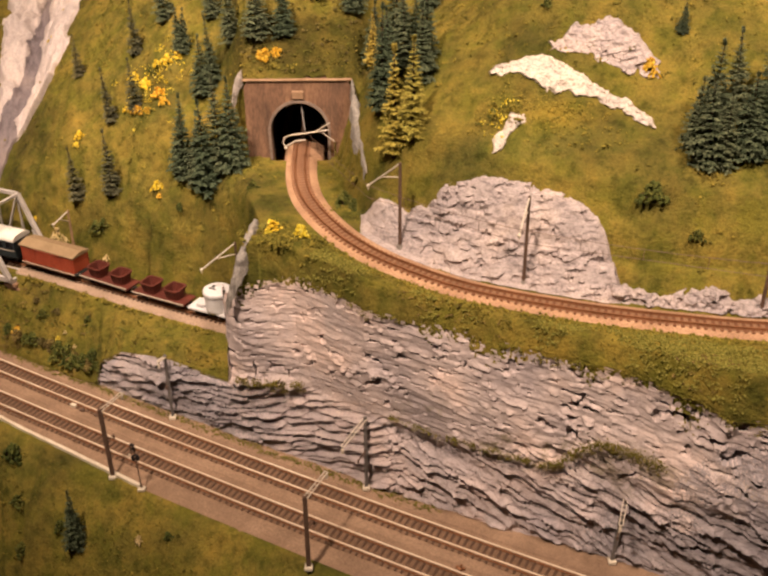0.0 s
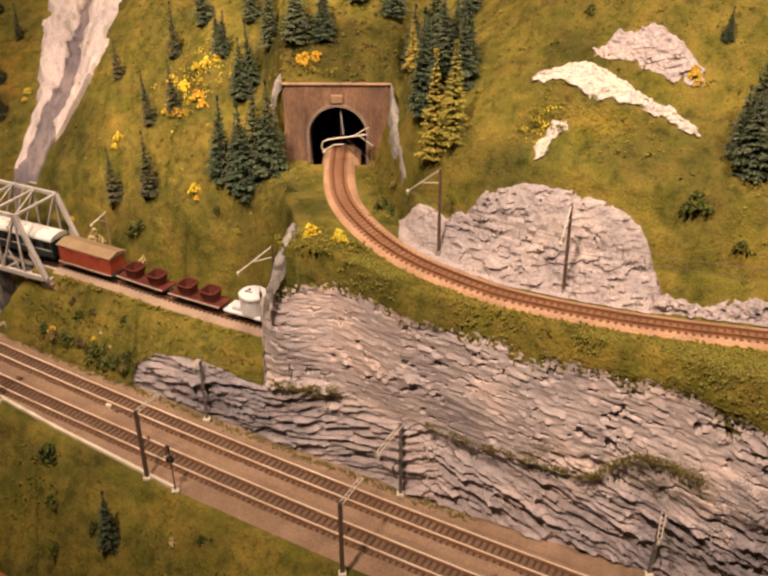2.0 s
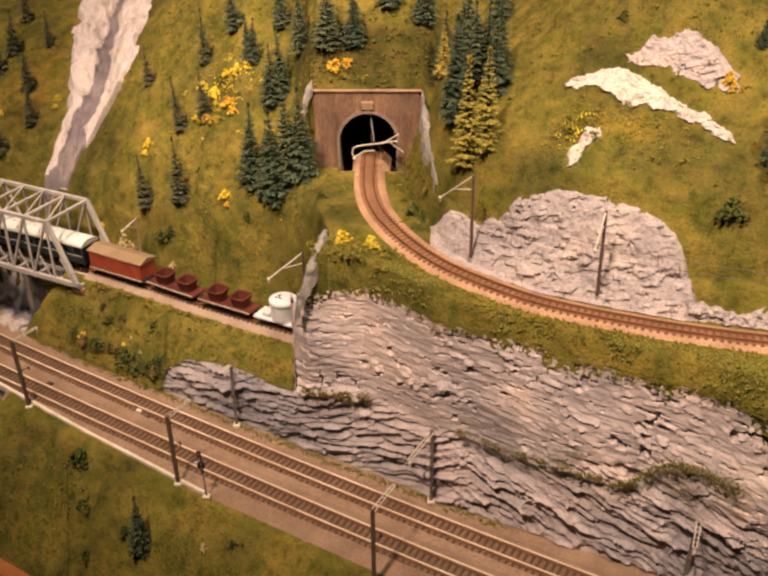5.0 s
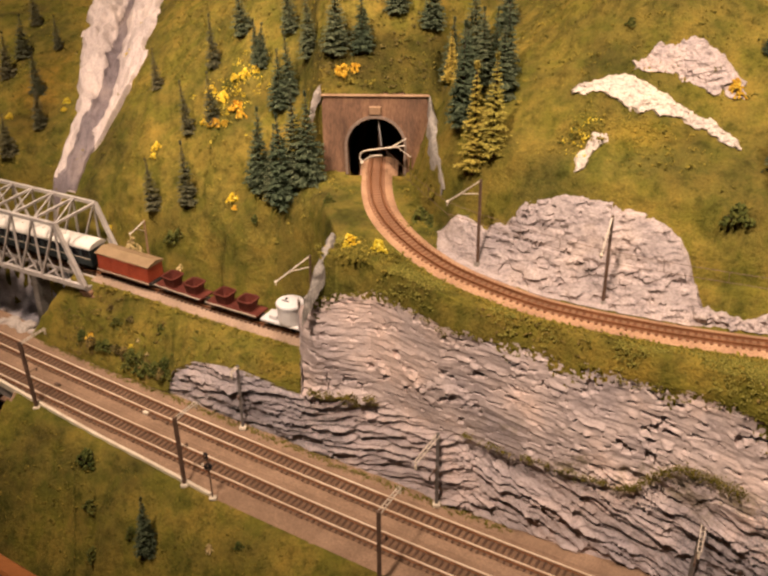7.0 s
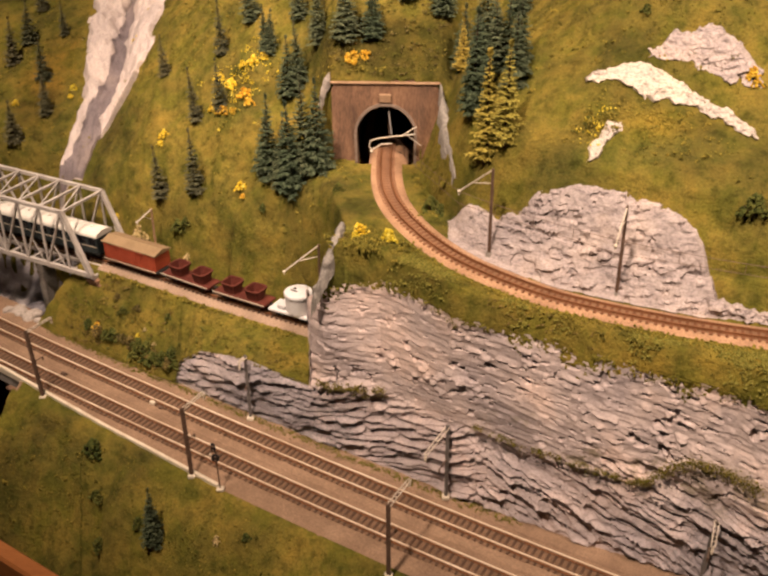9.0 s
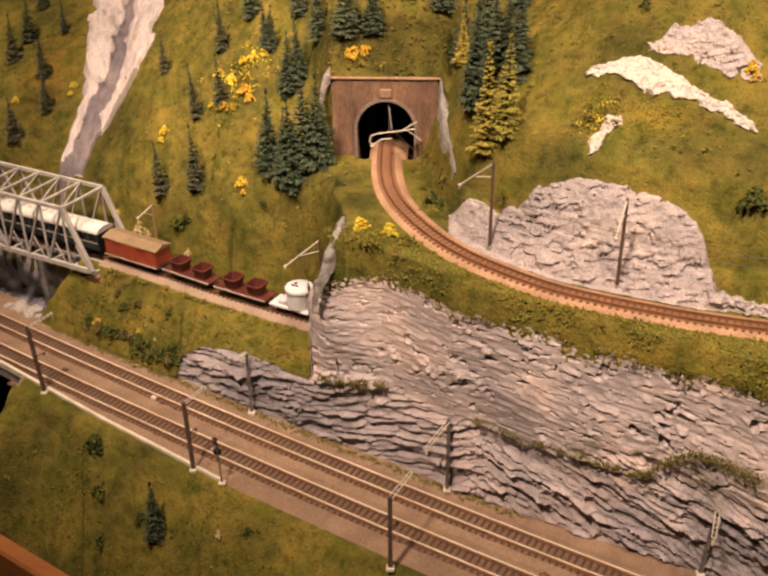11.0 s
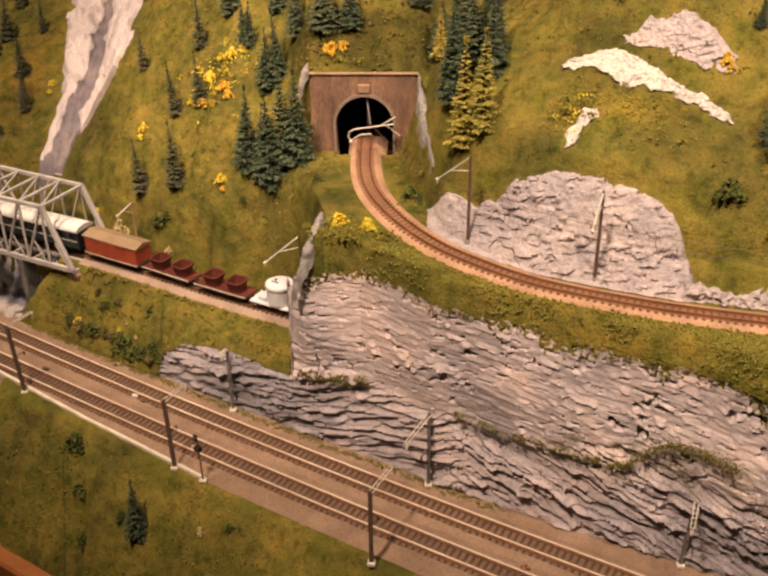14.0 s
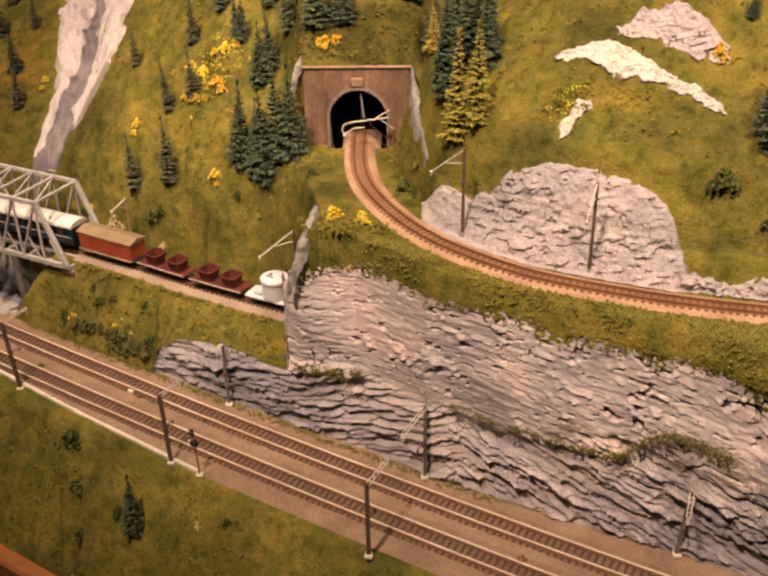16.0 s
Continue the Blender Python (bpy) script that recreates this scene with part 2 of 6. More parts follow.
def smooth_curve(points, per=24):
    p = np.array(points, float)
    p = np.vstack([2 * p[0] - p[1], p, 2 * p[-1] - p[-2]])
    t = np.linspace(0, 1, per, endpoint=False)[:, None]
    out = []
    for a, b, c, d in zip(p[:-3], p[1:-2], p[2:-1], p[3:]):
        out.append(0.5 * (2 * b + (c - a) * t + (2 * a - 5 * b + 4 * c - d) * t * t + (3 * b - 3 * c + d - a) * t ** 3))
    return np.vstack(out + [p[-2:-1]])


def resampled(c, gap):
    s = np.r_[0, np.cumsum(np.linalg.norm(np.diff(c, axis=0), axis=1))]
    q = np.linspace(0, s[-1], max(2, int(round(s[-1] / gap)) + 1))
    return np.stack([np.interp(q, s, c[:, k]) for k in range(c.shape[1])], 1)


def main_y(x):
    """Centre line of the rear one of the two main-line tracks."""
    return 1.076 - 0.57 * (x + 0.244) + 0.06 * (x + 0.244) ** 2


UPPER = smooth_curve([(-0.101, 1.62, 0.262), (-0.101, 1.42, 0.262), (-0.100, 1.28, 0.260), (-0.095, 1.208, 0.259), (-0.081, 1.152, 0.257), (-0.052, 1.095, 0.254), (-0.016, 1.049, 0.251),
                      (0.025, 1.016, 0.248), (0.070, 0.989, 0.245), (0.115, 0.971, 0.243), (0.157, 0.957, 0.242), (0.199, 0.945, 0.241), (0.268, 0.930, 0.240), (0.36, 0.916, 0.239), (0.62, 0.895, 0.238)])
BRANCH = smooth_curve([(-1.10, 1.585, 0.090), (-0.80, 1.470, 0.090), (-0.60, 1.388, 0.090), (-0.478, 1.332, 0.090), (-0.441, 1.315, 0.090), (-0.381, 1.283, 0.090), (-0.31, 1.243, 0.090),
                       (-0.244, 1.209, 0.090), (-0.193, 1.184, 0.090), (-0.12, 1.150, 0.090), (-0.02, 1.105, 0.090)])
PLATEAU = smooth_curve([(-0.167, 0.90), (-0.163, 1.045), (-0.150, 1.066), (-0.141, 1.085), (-0.138, 1.11), (-0.148, 1.15), (-0.165, 1.195), (-0.175, 1.24), (-0.17, 1.36), (-0.16, 1.6), (-0.16, 2.2)])
TOP_X = [-1.2, -0.40, -0.358, -0.350, -0.318, -0.28, -0.25, -0.177, -0.168, -0.155, -0.094, -0.042, -0.022, 0.025, 0.07, 0.10, 0.155, 0.20, 0.225, 0.25, 0.27, 0.29, 0.32, 0.36, 0.7]
TOP_V = [0.038, 0.038, 0.040, 0.045, 0.048, 0.047, 0.046, 0.044, 0.042, 0.036, 0.062, 0.046, 0.038, 0.042, 0.049, 0.050, 0.053, 0.058, 0.062, 0.056, 0.060, 0.053, 0.066, 0.072, 0.09]
TOP_Z = [0.003, 0.003, 0.008, 0.036, 0.062, 0.072, 0.077, 0.075, 0.190, 0.214, 0.228, 0.226, 0.225, 0.225, 0.224, 0.222, 0.222, 0.220, 0.218, 0.213, 0.210, 0.203, 0.200, 0.198, 0.19]


def offsets(c, x, y):
    """Signed distance of points from a curve in the plan (positive to its left as it runs), and the curve's height there."""
    p = c[::2]
    shape = np.shape(x)
    x, y = np.ravel(x), np.ravel(y)
    d, z = np.empty(len(x)), np.empty(len(x))
    t = np.gradient(p[:, :2], axis=0)
    t /= np.linalg.norm(t, axis=1)[:, None]
    for a in range(0, len(x), 20000):
        s = slice(a, a + 20000)
        dx, dy = x[s, None] - p[None, :, 0], y[s, None] - p[None, :, 1]
        k = np.argmin(dx * dx + dy * dy, axis=1)
        r = np.arange(len(k))
        side = t[k, 0] * dy[r, k] - t[k, 1] * dx[r, k]
        d[s] = np.sign(side) * np.hypot(dx[r, k], dy[r, k])
        z[s] = p[k, 2] if p.shape[1] > 2 else 0
    return d.reshape(shape), z.reshape(shape)


def cliff_top(x):
    w = step(0.02, 0.06, np.interp(x, TOP_X, TOP_Z))
    ragged = fbm(np.asarray(x) * 34, 0.5, 0.5, 3) * w
    return main_y(x) + np.interp(x, TOP_X, TOP_V) + 0.003 * ragged, np.interp(x, TOP_X, TOP_Z) - 0.005 - 0.004 * ragged


def gorge_edge(x, y):
    """How far a point lies past the gorge's rim."""
    return -(x + 0.512 + 1.4 * np.maximum(0, 0.085 - (y - main_y(x)))) - 0.35 * np.maximum(0, y - 1.36)


def ground_height(x, y):
    """Height of the land behind the main line, from the cliff's top or the bank's foot backwards."""
    x, y = np.broadcast_arrays(np.asarray(x, float), np.asarray(y, float))
    yt, zt = cliff_top(x)
    d, zu = offsets(UPPER, x, y)
    e, zb = offsets(BRANCH, x, y)
    # right: bench of the upper line, strip down to the cliff, hill behind
    hill = np.interp(d, [0.043, 0.060, 0.083, 0.165, 0.21, 0.4, 0.9], [0, 0.052, 0.100, 0.160, 0.197, 0.32, 0.52])
    hill = np.maximum(hill, 1.6 * np.clip(d - 0.031, 0, 0.02) * step(-0.03, -0.005, x))
    hill = hill * (1 + 0.1 * value_noise(x * 9, y * 9, 0.5))
    right = zu - 0.003 + hill
    right = zt + (right - zt) * step(-0.002, 0.011, y - yt)
    crown = 0.3525 + 0.92 * (y - 1.288) - 1.3 * np.maximum(0, np.abs(x + 0.101) - 0.064)
    span = 0.9 * np.maximum(0, np.abs(x + 0.101) - 0.062)
    right = right + (np.maximum(right, crown) - right) * step(1.2872 - 0.5 * span, 1.2878 + 0.8 * span, y)
    # left: bank, bench of the branch line, hill behind
    seam = x - np.interp(y, [1.255, 1.273, 1.278, 1.282, 1.286, 1.31], [-0.301, -0.300, -0.297, -0.2875, -0.268, -0.255])
    fold = 0.0045 * step(-0.0015, 0.0015, -seam) * (1 - step(0.0, 0.05, -seam)) * (1 - step(1.295, 1.32, y))
    fold = fold + 0.0055 * np.exp(-(seam / 0.0026) ** 2) * (1 - step(1.295, 1.32, y))
    rise = np.interp(e - fold - np.interp(x, [-0.48, -0.43], [0.026, 0.0]), [0.024, 0.042, 0.058, 0.105, 0.165, 0.3, 0.6, 1.0], [0, 0.085, 0.125, 0.195, 0.25, 0.34, 0.46, 0.55])
    rise = rise * np.interp(x, [-0.9, -0.55, -0.5, -0.4, -0.28], [0.62, 0.62, 0.66, 0.8, 1.0])
    inset = 0.032 * step(1.19, 1.25, y)
    left = zb - 0.003 + rise - 0.5 * step(-0.145 - inset, -0.09 - inset, x)
    edge = np.clip((y - yt) / np.maximum(0.004, (y - yt) + np.maximum(0, -e - 0.026) * 1.12), 0, 1)
    left = np.where(e < -0.026, zt + (left - zt) * edge, left)
    m, _ = offsets(PLATEAU, x, y)
    k = step(-0.01, 0.05, e)
    m = step(-0.004 - 0.05 * k, 0.005 + 0.01 * k, -m)
    z = left + (np.maximum(left, right) - left) * m
    # gorge under the bridges
    g = step(0.0, 0.05, gorge_edge(x, y)) * step(-1.0, -0.75, x) * (1 - step(0.03, 0.10, e))
    z = z - g * 0.14
    # falls: a groove that climbs the hill
    a = x - falls_x(y)
    z = z - 0.018 * np.exp(-(a / 0.02) ** 2) * step(0.02, 0.09, e) * step(1.30, 1.4, y)
    return z + (0.005 * fbm(x * 24, y * 24, z * 24, 3) + 0.0019 * fbm(x * 85, y * 85, z * 85, 2) - 0.007 * crease(x, y) - 0.010 * bank_crease(x, y)) * step(0.0, 0.02, np.minimum(np.abs(d), np.abs(e)) - 0.028)


def crease(x, y):
    """A few furrows that run down the left hill."""
    out = 0
    for x0, slant, w in ((-0.335, 0.15, 0.006), (-0.43, -0.25, 0.008), (-0.235, 0.1, 0.005)):
        out = out + np.exp(-((x - x0 - slant * (y - 1.25) - 0.004 * np.sin(y * 70)) / w) ** 2)
    return out * step(1.22, 1.24, y) * (1 - step(1.30, 1.36, y))


def bank_crease(x, y):
    """A furrow down the bank below the branch line, beside the low rock."""
    c = np.interp(y, [1.17, 1.185, 1.20, 1.21, 1.222], [-0.353, -0.3495, -0.345, -0.338, -0.333])
    return np.exp(-((x - c) / 0.0035) ** 2) * (1 - step(1.222, 1.232, y)) * step(1.13, 1.15, y)


def falls_x(y):
    return np.interp(y, [1.30, 1.43, 1.47, 1.535, 1.645, 1.76, 2.0], [-0.555, -0.539, -0.527, -0.510, -0.518, -0.537, -0.58])


def front_height(x, v):
    """Height of the bank in front of the main line; v counts across from its rear track."""
    out = np.maximum(0, -v - 0.102)
    z = -0.004 - np.interp(out, [0, 0.01, 0.035, 0.052, 0.1, 0.134, 0.3, 0.6], [0, 0.004, 0.024, 0.044, 0.112, 0.158, 0.36, 0.5])
    z = z - 0.25 * step(0.0, 0.016, -(x + 0.560) - 0.3 * out) * step(0.0, 0.006, out + 0.004)
    z = z - 0.016 * np.exp(-((x + 0.455) / 0.032) ** 2 - ((out - 0.072) / 0.026) ** 2)
    furrow = np.exp(-((x + 0.405 + 0.3 * (out - 0.05)) / 0.006) ** 2) + 0.8 * np.exp(-((x + 0.47 + 0.2 * out) / 0.012) ** 2)
    return z + (0.006 * fbm(x * 18, v * 18, 3.0, 4) - 0.008 * furrow) * step(0.004, 0.03, out)

# ---- building helpers ----
def mesh_object(name, verts, faces, mat, parent=None, smooth=True):
    me = bpy.data.meshes.new(name)
    me.from_pydata([tuple(map(float, v)) for v in verts], [], [tuple(map(int, f)) for f in faces])
    me.materials.append(mat)
    if smooth:
        me.polygons.foreach_set("use_smooth", [True] * len(me.polygons))
    me.update()
    ob = new(name, me)
    ob.parent = parent
    return ob


def part(name, bm, mat, parent, label=""):
    me = bpy.data.meshes.new(name)
    bm.to_mesh(me)
    bm.free()
    me.materials.append(mat)
    ob = new(name, me)
    ob.parent = parent
    return tagged(ob, label)


def empty(name, m, label, category, group="", kind=""):
    ob = new(name)
    ob.matrix_world = m
    return tagged(ob, label, category, group, kind)


def grid_faces(nr, nc):
    i = np.arange(nr * nc).reshape(nr, nc)
    return np.stack([i[:-1, :-1], i[:-1, 1:], i[1:, 1:], i[1:, :-1]], -1).reshape(-1, 4)


def sheet(name, P, mat, keep=None, parent=None, smooth=True):
    """A surface from a grid of points P[row, column, 3]; keep: which quads stay."""
    f = grid_faces(*P.shape[:2])
    if keep is not None:
        f = f[keep.ravel()]
    v = P.reshape(-1, 3)
    used = np.unique(f)
    back = np.zeros(len(v), int)
    back[used] = np.arange(len(used))
    return mesh_object(name, v[used], back[f], mat, parent, smooth)


def add_box(bm, a, b, bevel=0.0, m=None):
    """A box between two corners, its edges bevelled."""
    vs = [bm.verts.new((x, y, z)) for x in (a[0], b[0]) for y in (a[1], b[1]) for z in (a[2], b[2])]
    fs = [bm.faces.new([vs[i] for i in q]) for q in ((0, 1, 3, 2), (4, 6, 7, 5), (0, 4, 5, 1), (2, 3, 7, 6), (0, 2, 6, 4), (1, 5, 7, 3))]
    if bevel:
        r = bmesh.ops.bevel(bm, geom=list({e for f in fs for e in f.edges}), offset=bevel, segments=1, affect="EDGES")
        vs = list({v for f in r["faces"] for v in f.verts} | {v for v in vs if v.is_valid})
    if m is not None:
        bmesh.ops.transform(bm, matrix=m, verts=[v for v in vs if v.is_valid])


def add_bar(bm, p, q, w, h=None, up=(0, 0, 1)):
    """A straight bar of section w x h from p to q."""
    p, q = Vector(p), Vector(q)
    d = (q - p).normalized()
    s = d.cross(Vector(up))
    s = s.normalized() if s.length > 1e-5 else Vector((1, 0, 0))
    u = s.cross(d)
    h = h or w
    c = [(a * w / 2 * s + b * h / 2 * u) for a, b in ((-1, -1), (1, -1), (1, 1), (-1, 1))]
    A = [bm.verts.new(p + o) for o in c]
    B = [bm.verts.new(q + o) for o in c]
    for i in range(4):
        j = (i + 1) % 4
        bm.faces.new((A[i], A[j], B[j], B[i]))
    bm.faces.new(A[::-1])
    bm.faces.new(B)


def add_tube(bm, p, q, r0, r1=None, n=8, cap=True):
    """A round tapered rod from p to q."""
    p, q = Vector(p), Vector(q)
    r1 = r0 if r1 is None else r1
    d = (q - p).normalized()
    s = d.cross(Vector((0, 0, 1)))
    s = s.normalized() if s.length > 1e-5 else Vector((1, 0, 0))
    u = s.cross(d)
    ring = lambda c, r: [bm.verts.new(c + r * (math.cos(2 * math.pi * k / n) * s + math.sin(2 * math.pi * k / n) * u)) for k in range(n)]
    A, B = ring(p, r0), ring(q, r1)
    for i in range(n):
        j = (i + 1) % n
        bm.faces.new((A[i], B[i], B[j], A[j]))
    if cap:
        bm.faces.new(A)
        bm.faces.new(B[::-1])


def sweep(c, profile, close=True):
    """Vertices and faces of a profile (side, up) drawn along a curve."""
    t = np.gradient(c[:, :2], axis=0)
    t /= np.linalg.norm(t, axis=1)[:, None]
    nrm = np.stack([-t[:, 1], t[:, 0]], 1)
    k = len(profile)
    v = np.concatenate([np.stack([c[:, 0] + s * nrm[:, 0], c[:, 1] + s * nrm[:, 1], c[:, 2] + u], 1)[:, None] for s, u in profile], 1).reshape(-1, 3)
    f = []
    for i in range(len(c) - 1):
        for j in range(k if close else k - 1):
            a, b = i * k + j, i * k + (j + 1) % k
            f.append((a, b, b + k, a + k))
    return v, f


# ---- the ground ----
xs = np.r_[np.arange(-1.15, -0.6, 0.006), np.arange(-0.6, -0.2, 0.002), np.arange(-0.2, -0.13, 0.0014), np.arange(-0.13, 0.36, 0.003), np.arange(0.36, 0.72, 0.007)]
far = np.r_[np.linspace(0, 0.24, 170), np.linspace(0.24, 0.5, 90)[1:], np.linspace(0.5, 1.25, 90)[1:]]
yt, zt = cliff_top(xs)
Y = yt[None] + far[:, None]
X = np.broadcast_to(xs[None], Y.shape)
Z = ground_height(X, Y)
Z[0] = zt - 0.003
P = np.stack([X, Y, Z], -1)
mid = lambda a: (a[:-1, :-1] + a[1:, :-1] + a[:-1, 1:] + a[1:, 1:]) / 4
lo = np.minimum(np.minimum(Z[:-1, :-1], Z[1:, :-1]), np.minimum(Z[:-1, 1:], Z[1:, 1:]))
mouth = (np.abs(mid(X) + 0.100) < 0.037) & (mid(Y) > 1.275) & (mid(Y) < 1.30) & (lo < 0.345)
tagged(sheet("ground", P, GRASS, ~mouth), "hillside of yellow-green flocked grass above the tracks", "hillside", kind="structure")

v_front = np.r_[np.linspace(-0.62, -0.13, 120), np.linspace(-0.13, -0.098, 24)[1:]]
X = np.broadcast_to(xs[None], (len(v_front), len(xs)))
V = np.broadcast_to(v_front[:, None], X.shape)
P = np.stack([X, main_y(X) + V, front_height(X, V)], -1)
tagged(sheet("ground_front", P, GRASS), "grassy bank sloping down before the main line", "bank", kind="structure")

v_bed = np.linspace(-0.106, 0.066, 72)
X = np.broadcast_to(xs[None], (len(v_bed), len(xs)))
V = np.broadcast_to(v_bed[:, None], X.shape)
hump = 0.0022 * (step(-0.088, -0.078, V) - step(-0.034, -0.026, V) + step(-0.03, -0.022, V) - step(0.02, 0.028, V))
P = np.stack([X, main_y(X) + V, -0.0045 + hump + 0.0006 * fbm(X * 120, V * 120, 0.0, 3) - 0.01 * step(0.003, 0.0, V + 0.106)], -1)
bridged = (mid(X) < -0.556) & (mid(V) < np.interp(mid(X), [-0.95, -0.58, -0.42], [-0.070, -0.0755, -0.0885]) - 0.001)
tagged(sheet("trackbed", P, BED, ~bridged), "brown gravel bed of the double-track main line", "trackbed", kind="structure")


# ---- cliff: layered plates, cracked and broken ----
def ridged(x, z, seed, octaves=4, keen=2):
    out, amp, f = 0, 1.0, 1.0
    for o in range(octaves):
        n = np.clip(1 - np.abs(1.7 * value_noise(x * f, z * f, seed + 3.7 * o)), 0, 1)
        out, amp, f = out + amp * n ** keen, amp * 0.5, f * 2.1
    return out / 1.9


def shingles(x, u, size, run, cover, seed, wave=0.5):
    """Overlapping plates: each layer leans out to a sharp lower lip, whole for a stretch and gone for the next."""
    x = x + 5.2718
    q = u / size + wave * fbm(x * 12, u * 16, seed, 3) + 0.22 * value_noise(x * 90, u * 60, seed + 1.0)
    layer = np.floor(q)
    whole = np.clip((value_noise(x * run + layer * 3.71, layer * 5.3, seed + 2.0) + cover) * 2.6, 0, 1)
    return (1 - q + layer) ** 0.8 * whole


def dipping(x, at, dip):
    """Height gained along x by layers whose dip changes on the way."""
    g = np.linspace(-0.5, 0.7, 241)
    rise = np.cumsum(np.interp(g, at, dip)) * (g[1] - g[0])
    return np.interp(x, g, rise)


cx = np.r_[np.arange(-0.362, 0.36, 0.0009), np.arange(0.36, 0.62, 0.003)]
rows = np.arange(-0.006, 0.2365, 0.00085)
yt, zt = cliff_top(cx)
zt = np.where(cx < -0.1725, np.minimum(zt, 0.074), np.where(cx < -0.150, np.maximum(zt, 0.184 + 0.9 * (cx + 0.1725)), zt))
y0 = main_y(cx) + np.interp(cx, [-0.4, 0.1, 0.2, 0.4], [0.043, 0.047, 0.056, 0.060])
CX = np.broadcast_to(cx[None], (len(rows), len(cx)))
CZ = np.minimum(rows[:, None], zt[None])
W = (CZ + 0.006) / (zt + 0.006)[None]
bow = np.sin(np.pi * np.clip(CZ / 0.22, 0, 1)) * 0.005 * np.clip((1 - W) / 0.35, 0, 1)
corner = (1 - step(-0.174, -0.158, CX)) * step(0.068, 0.085, CZ) * step(-0.18, -0.172, CX)
CY = y0[None] + (yt - y0)[None] * W ** 1.15 - bow + 0.006 * corner
low = 1 - step(0.36, 0.44, CZ / 0.22 + 0.09 * fbm(CX * 8, CZ * 8, 2.0, 3) - 0.12 * step(0.08, 0.2, CX))
side = step(-0.02, 0.03, CX + 0.02 * value_noise(CX * 15, CZ * 15, 2.0))
wx = CX + 0.004 * fbm(CX * 24, CZ * 24, 21.0, 3)
wz = CZ + 0.003 * fbm(CX * 24, CZ * 24, 23.0, 3)
# foot, left: long level plates; foot, right: crumpled plates dipping away
u = CZ - dipping(CX, [-0.36, -0.2, -0.08, 0.0], [0.12, 0.2, 0.38, 0.40])
plates = 0.0075 * shingles(CX, u, 0.0098, 11, 0.55, 1.0, 0.9) + 0.0048 * shingles(CX, u, 0.0041, 30, 0.30, 4.0, 0.6)
flaky = 1 - step(-0.14, -0.05, CX + 0.02 * fbm(CX * 30, CZ * 30, 8.0, 2))
plates = plates + flaky * (0.0062 * shingles(wx, u, 0.0068, 32, 0.22, 51.0, 0.8) + 0.0025 * shingles(wx, u, 0.0040, 60, 0.0, 53.0, 0.6) - 0.65 * plates)
u = wz + 0.32 * wx
crumple = 0.0058 * shingles(wx, u, 0.0088, 18, 0.26, 7.0, 0.7) + 0.0036 * shingles(wx, u, 0.0045, 36, 0.05, 9.0, 0.6) + 0.0055 * (ridged((0.87 * wx - 0.5 * wz) * 34, (0.5 * wx + 0.87 * wz) * 80, 5.0, 3, 3) - 0.3)
lower = (1 - side) * plates + side * crumple - 0.005
# face: fine level striae, with pockets and chipped lips in places
u = CZ - dipping(CX, [-0.17, 0.0, 0.1, 0.3], [0.12, 0.04, -0.12, -0.22])
broken = np.clip(0.25 + 0.8 * step(-0.35, 0.45, fbm(CX * 15, CZ * 22, 41.0, 2)) + 0.35 * step(0.02, 0.2, CX), 0, 1.3)
face = 0.0042 * shingles(wx, u, 0.0066, 70, -0.52, 11.0, 0.35) + 0.0024 * shingles(wx, u, 0.0040, 120, -0.42, 13.0, 0.3)
face = face * broken + 0.0004 * ridged(CX * 22, u * 190, 31.0, 2) + 0.0005 * fbm(CX * 60, u * 260, 7.0, 2)
face = face - 0.0058 * step(0.56, 0.63, fbm(CX * 105, u * 215, 14.0, 2)) * broken
shelf = CZ - 0.078 - 0.22 * (CX + 0.165) - 0.003 * fbm(CX * 40, 0.3, 6.0, 2)
shelf = np.where(shelf > 0, np.clip(1 - shelf / 0.012, 0, 1), 0) * step(-0.18, -0.165, CX) * (1 - step(-0.105, -0.075, CX))
bulge = 0.0045 * fbm(CX * 11, CZ * 11, 6.0, 2)
out = low * lower + (1 - low) * face + 0.006 * shelf + bulge + (0.00025 + 0.00035 * low) * fbm(CX * 150, CZ * 210, 3.0, 3)
hold = np.minimum(1, np.minimum((CZ + 0.006) / 0.006, (zt[None] - CZ) / np.where(CX < -0.17, 0.004, 0.010))) * np.minimum(1, zt / 0.03)[None]
out = out * np.clip(hold, 0, 1)
P = np.stack([CX - 0.15 * out, CY - out, CZ - 0.30 * out], -1)
P[0, :, 1] += 0.004
whole = (rows[:-1, None] < np.maximum(zt[:-1], zt[1:])[None]) & ~((np.abs(np.diff(zt)) > 0.05)[None] & (rows[:-1, None] > 0.074))
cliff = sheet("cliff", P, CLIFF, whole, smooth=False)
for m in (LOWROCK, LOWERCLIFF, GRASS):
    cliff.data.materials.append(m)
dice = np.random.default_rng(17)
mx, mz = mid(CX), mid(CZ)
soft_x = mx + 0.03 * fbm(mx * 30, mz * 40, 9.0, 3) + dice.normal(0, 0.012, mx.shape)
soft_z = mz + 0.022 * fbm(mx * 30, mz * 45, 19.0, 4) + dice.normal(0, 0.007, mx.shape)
# index 1 at the lower right end puts the light's falloff into colour
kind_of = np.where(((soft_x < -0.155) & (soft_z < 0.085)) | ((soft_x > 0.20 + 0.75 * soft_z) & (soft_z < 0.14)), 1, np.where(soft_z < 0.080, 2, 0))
deep = mid(np.broadcast_to(zt[None], CZ.shape)) - mz
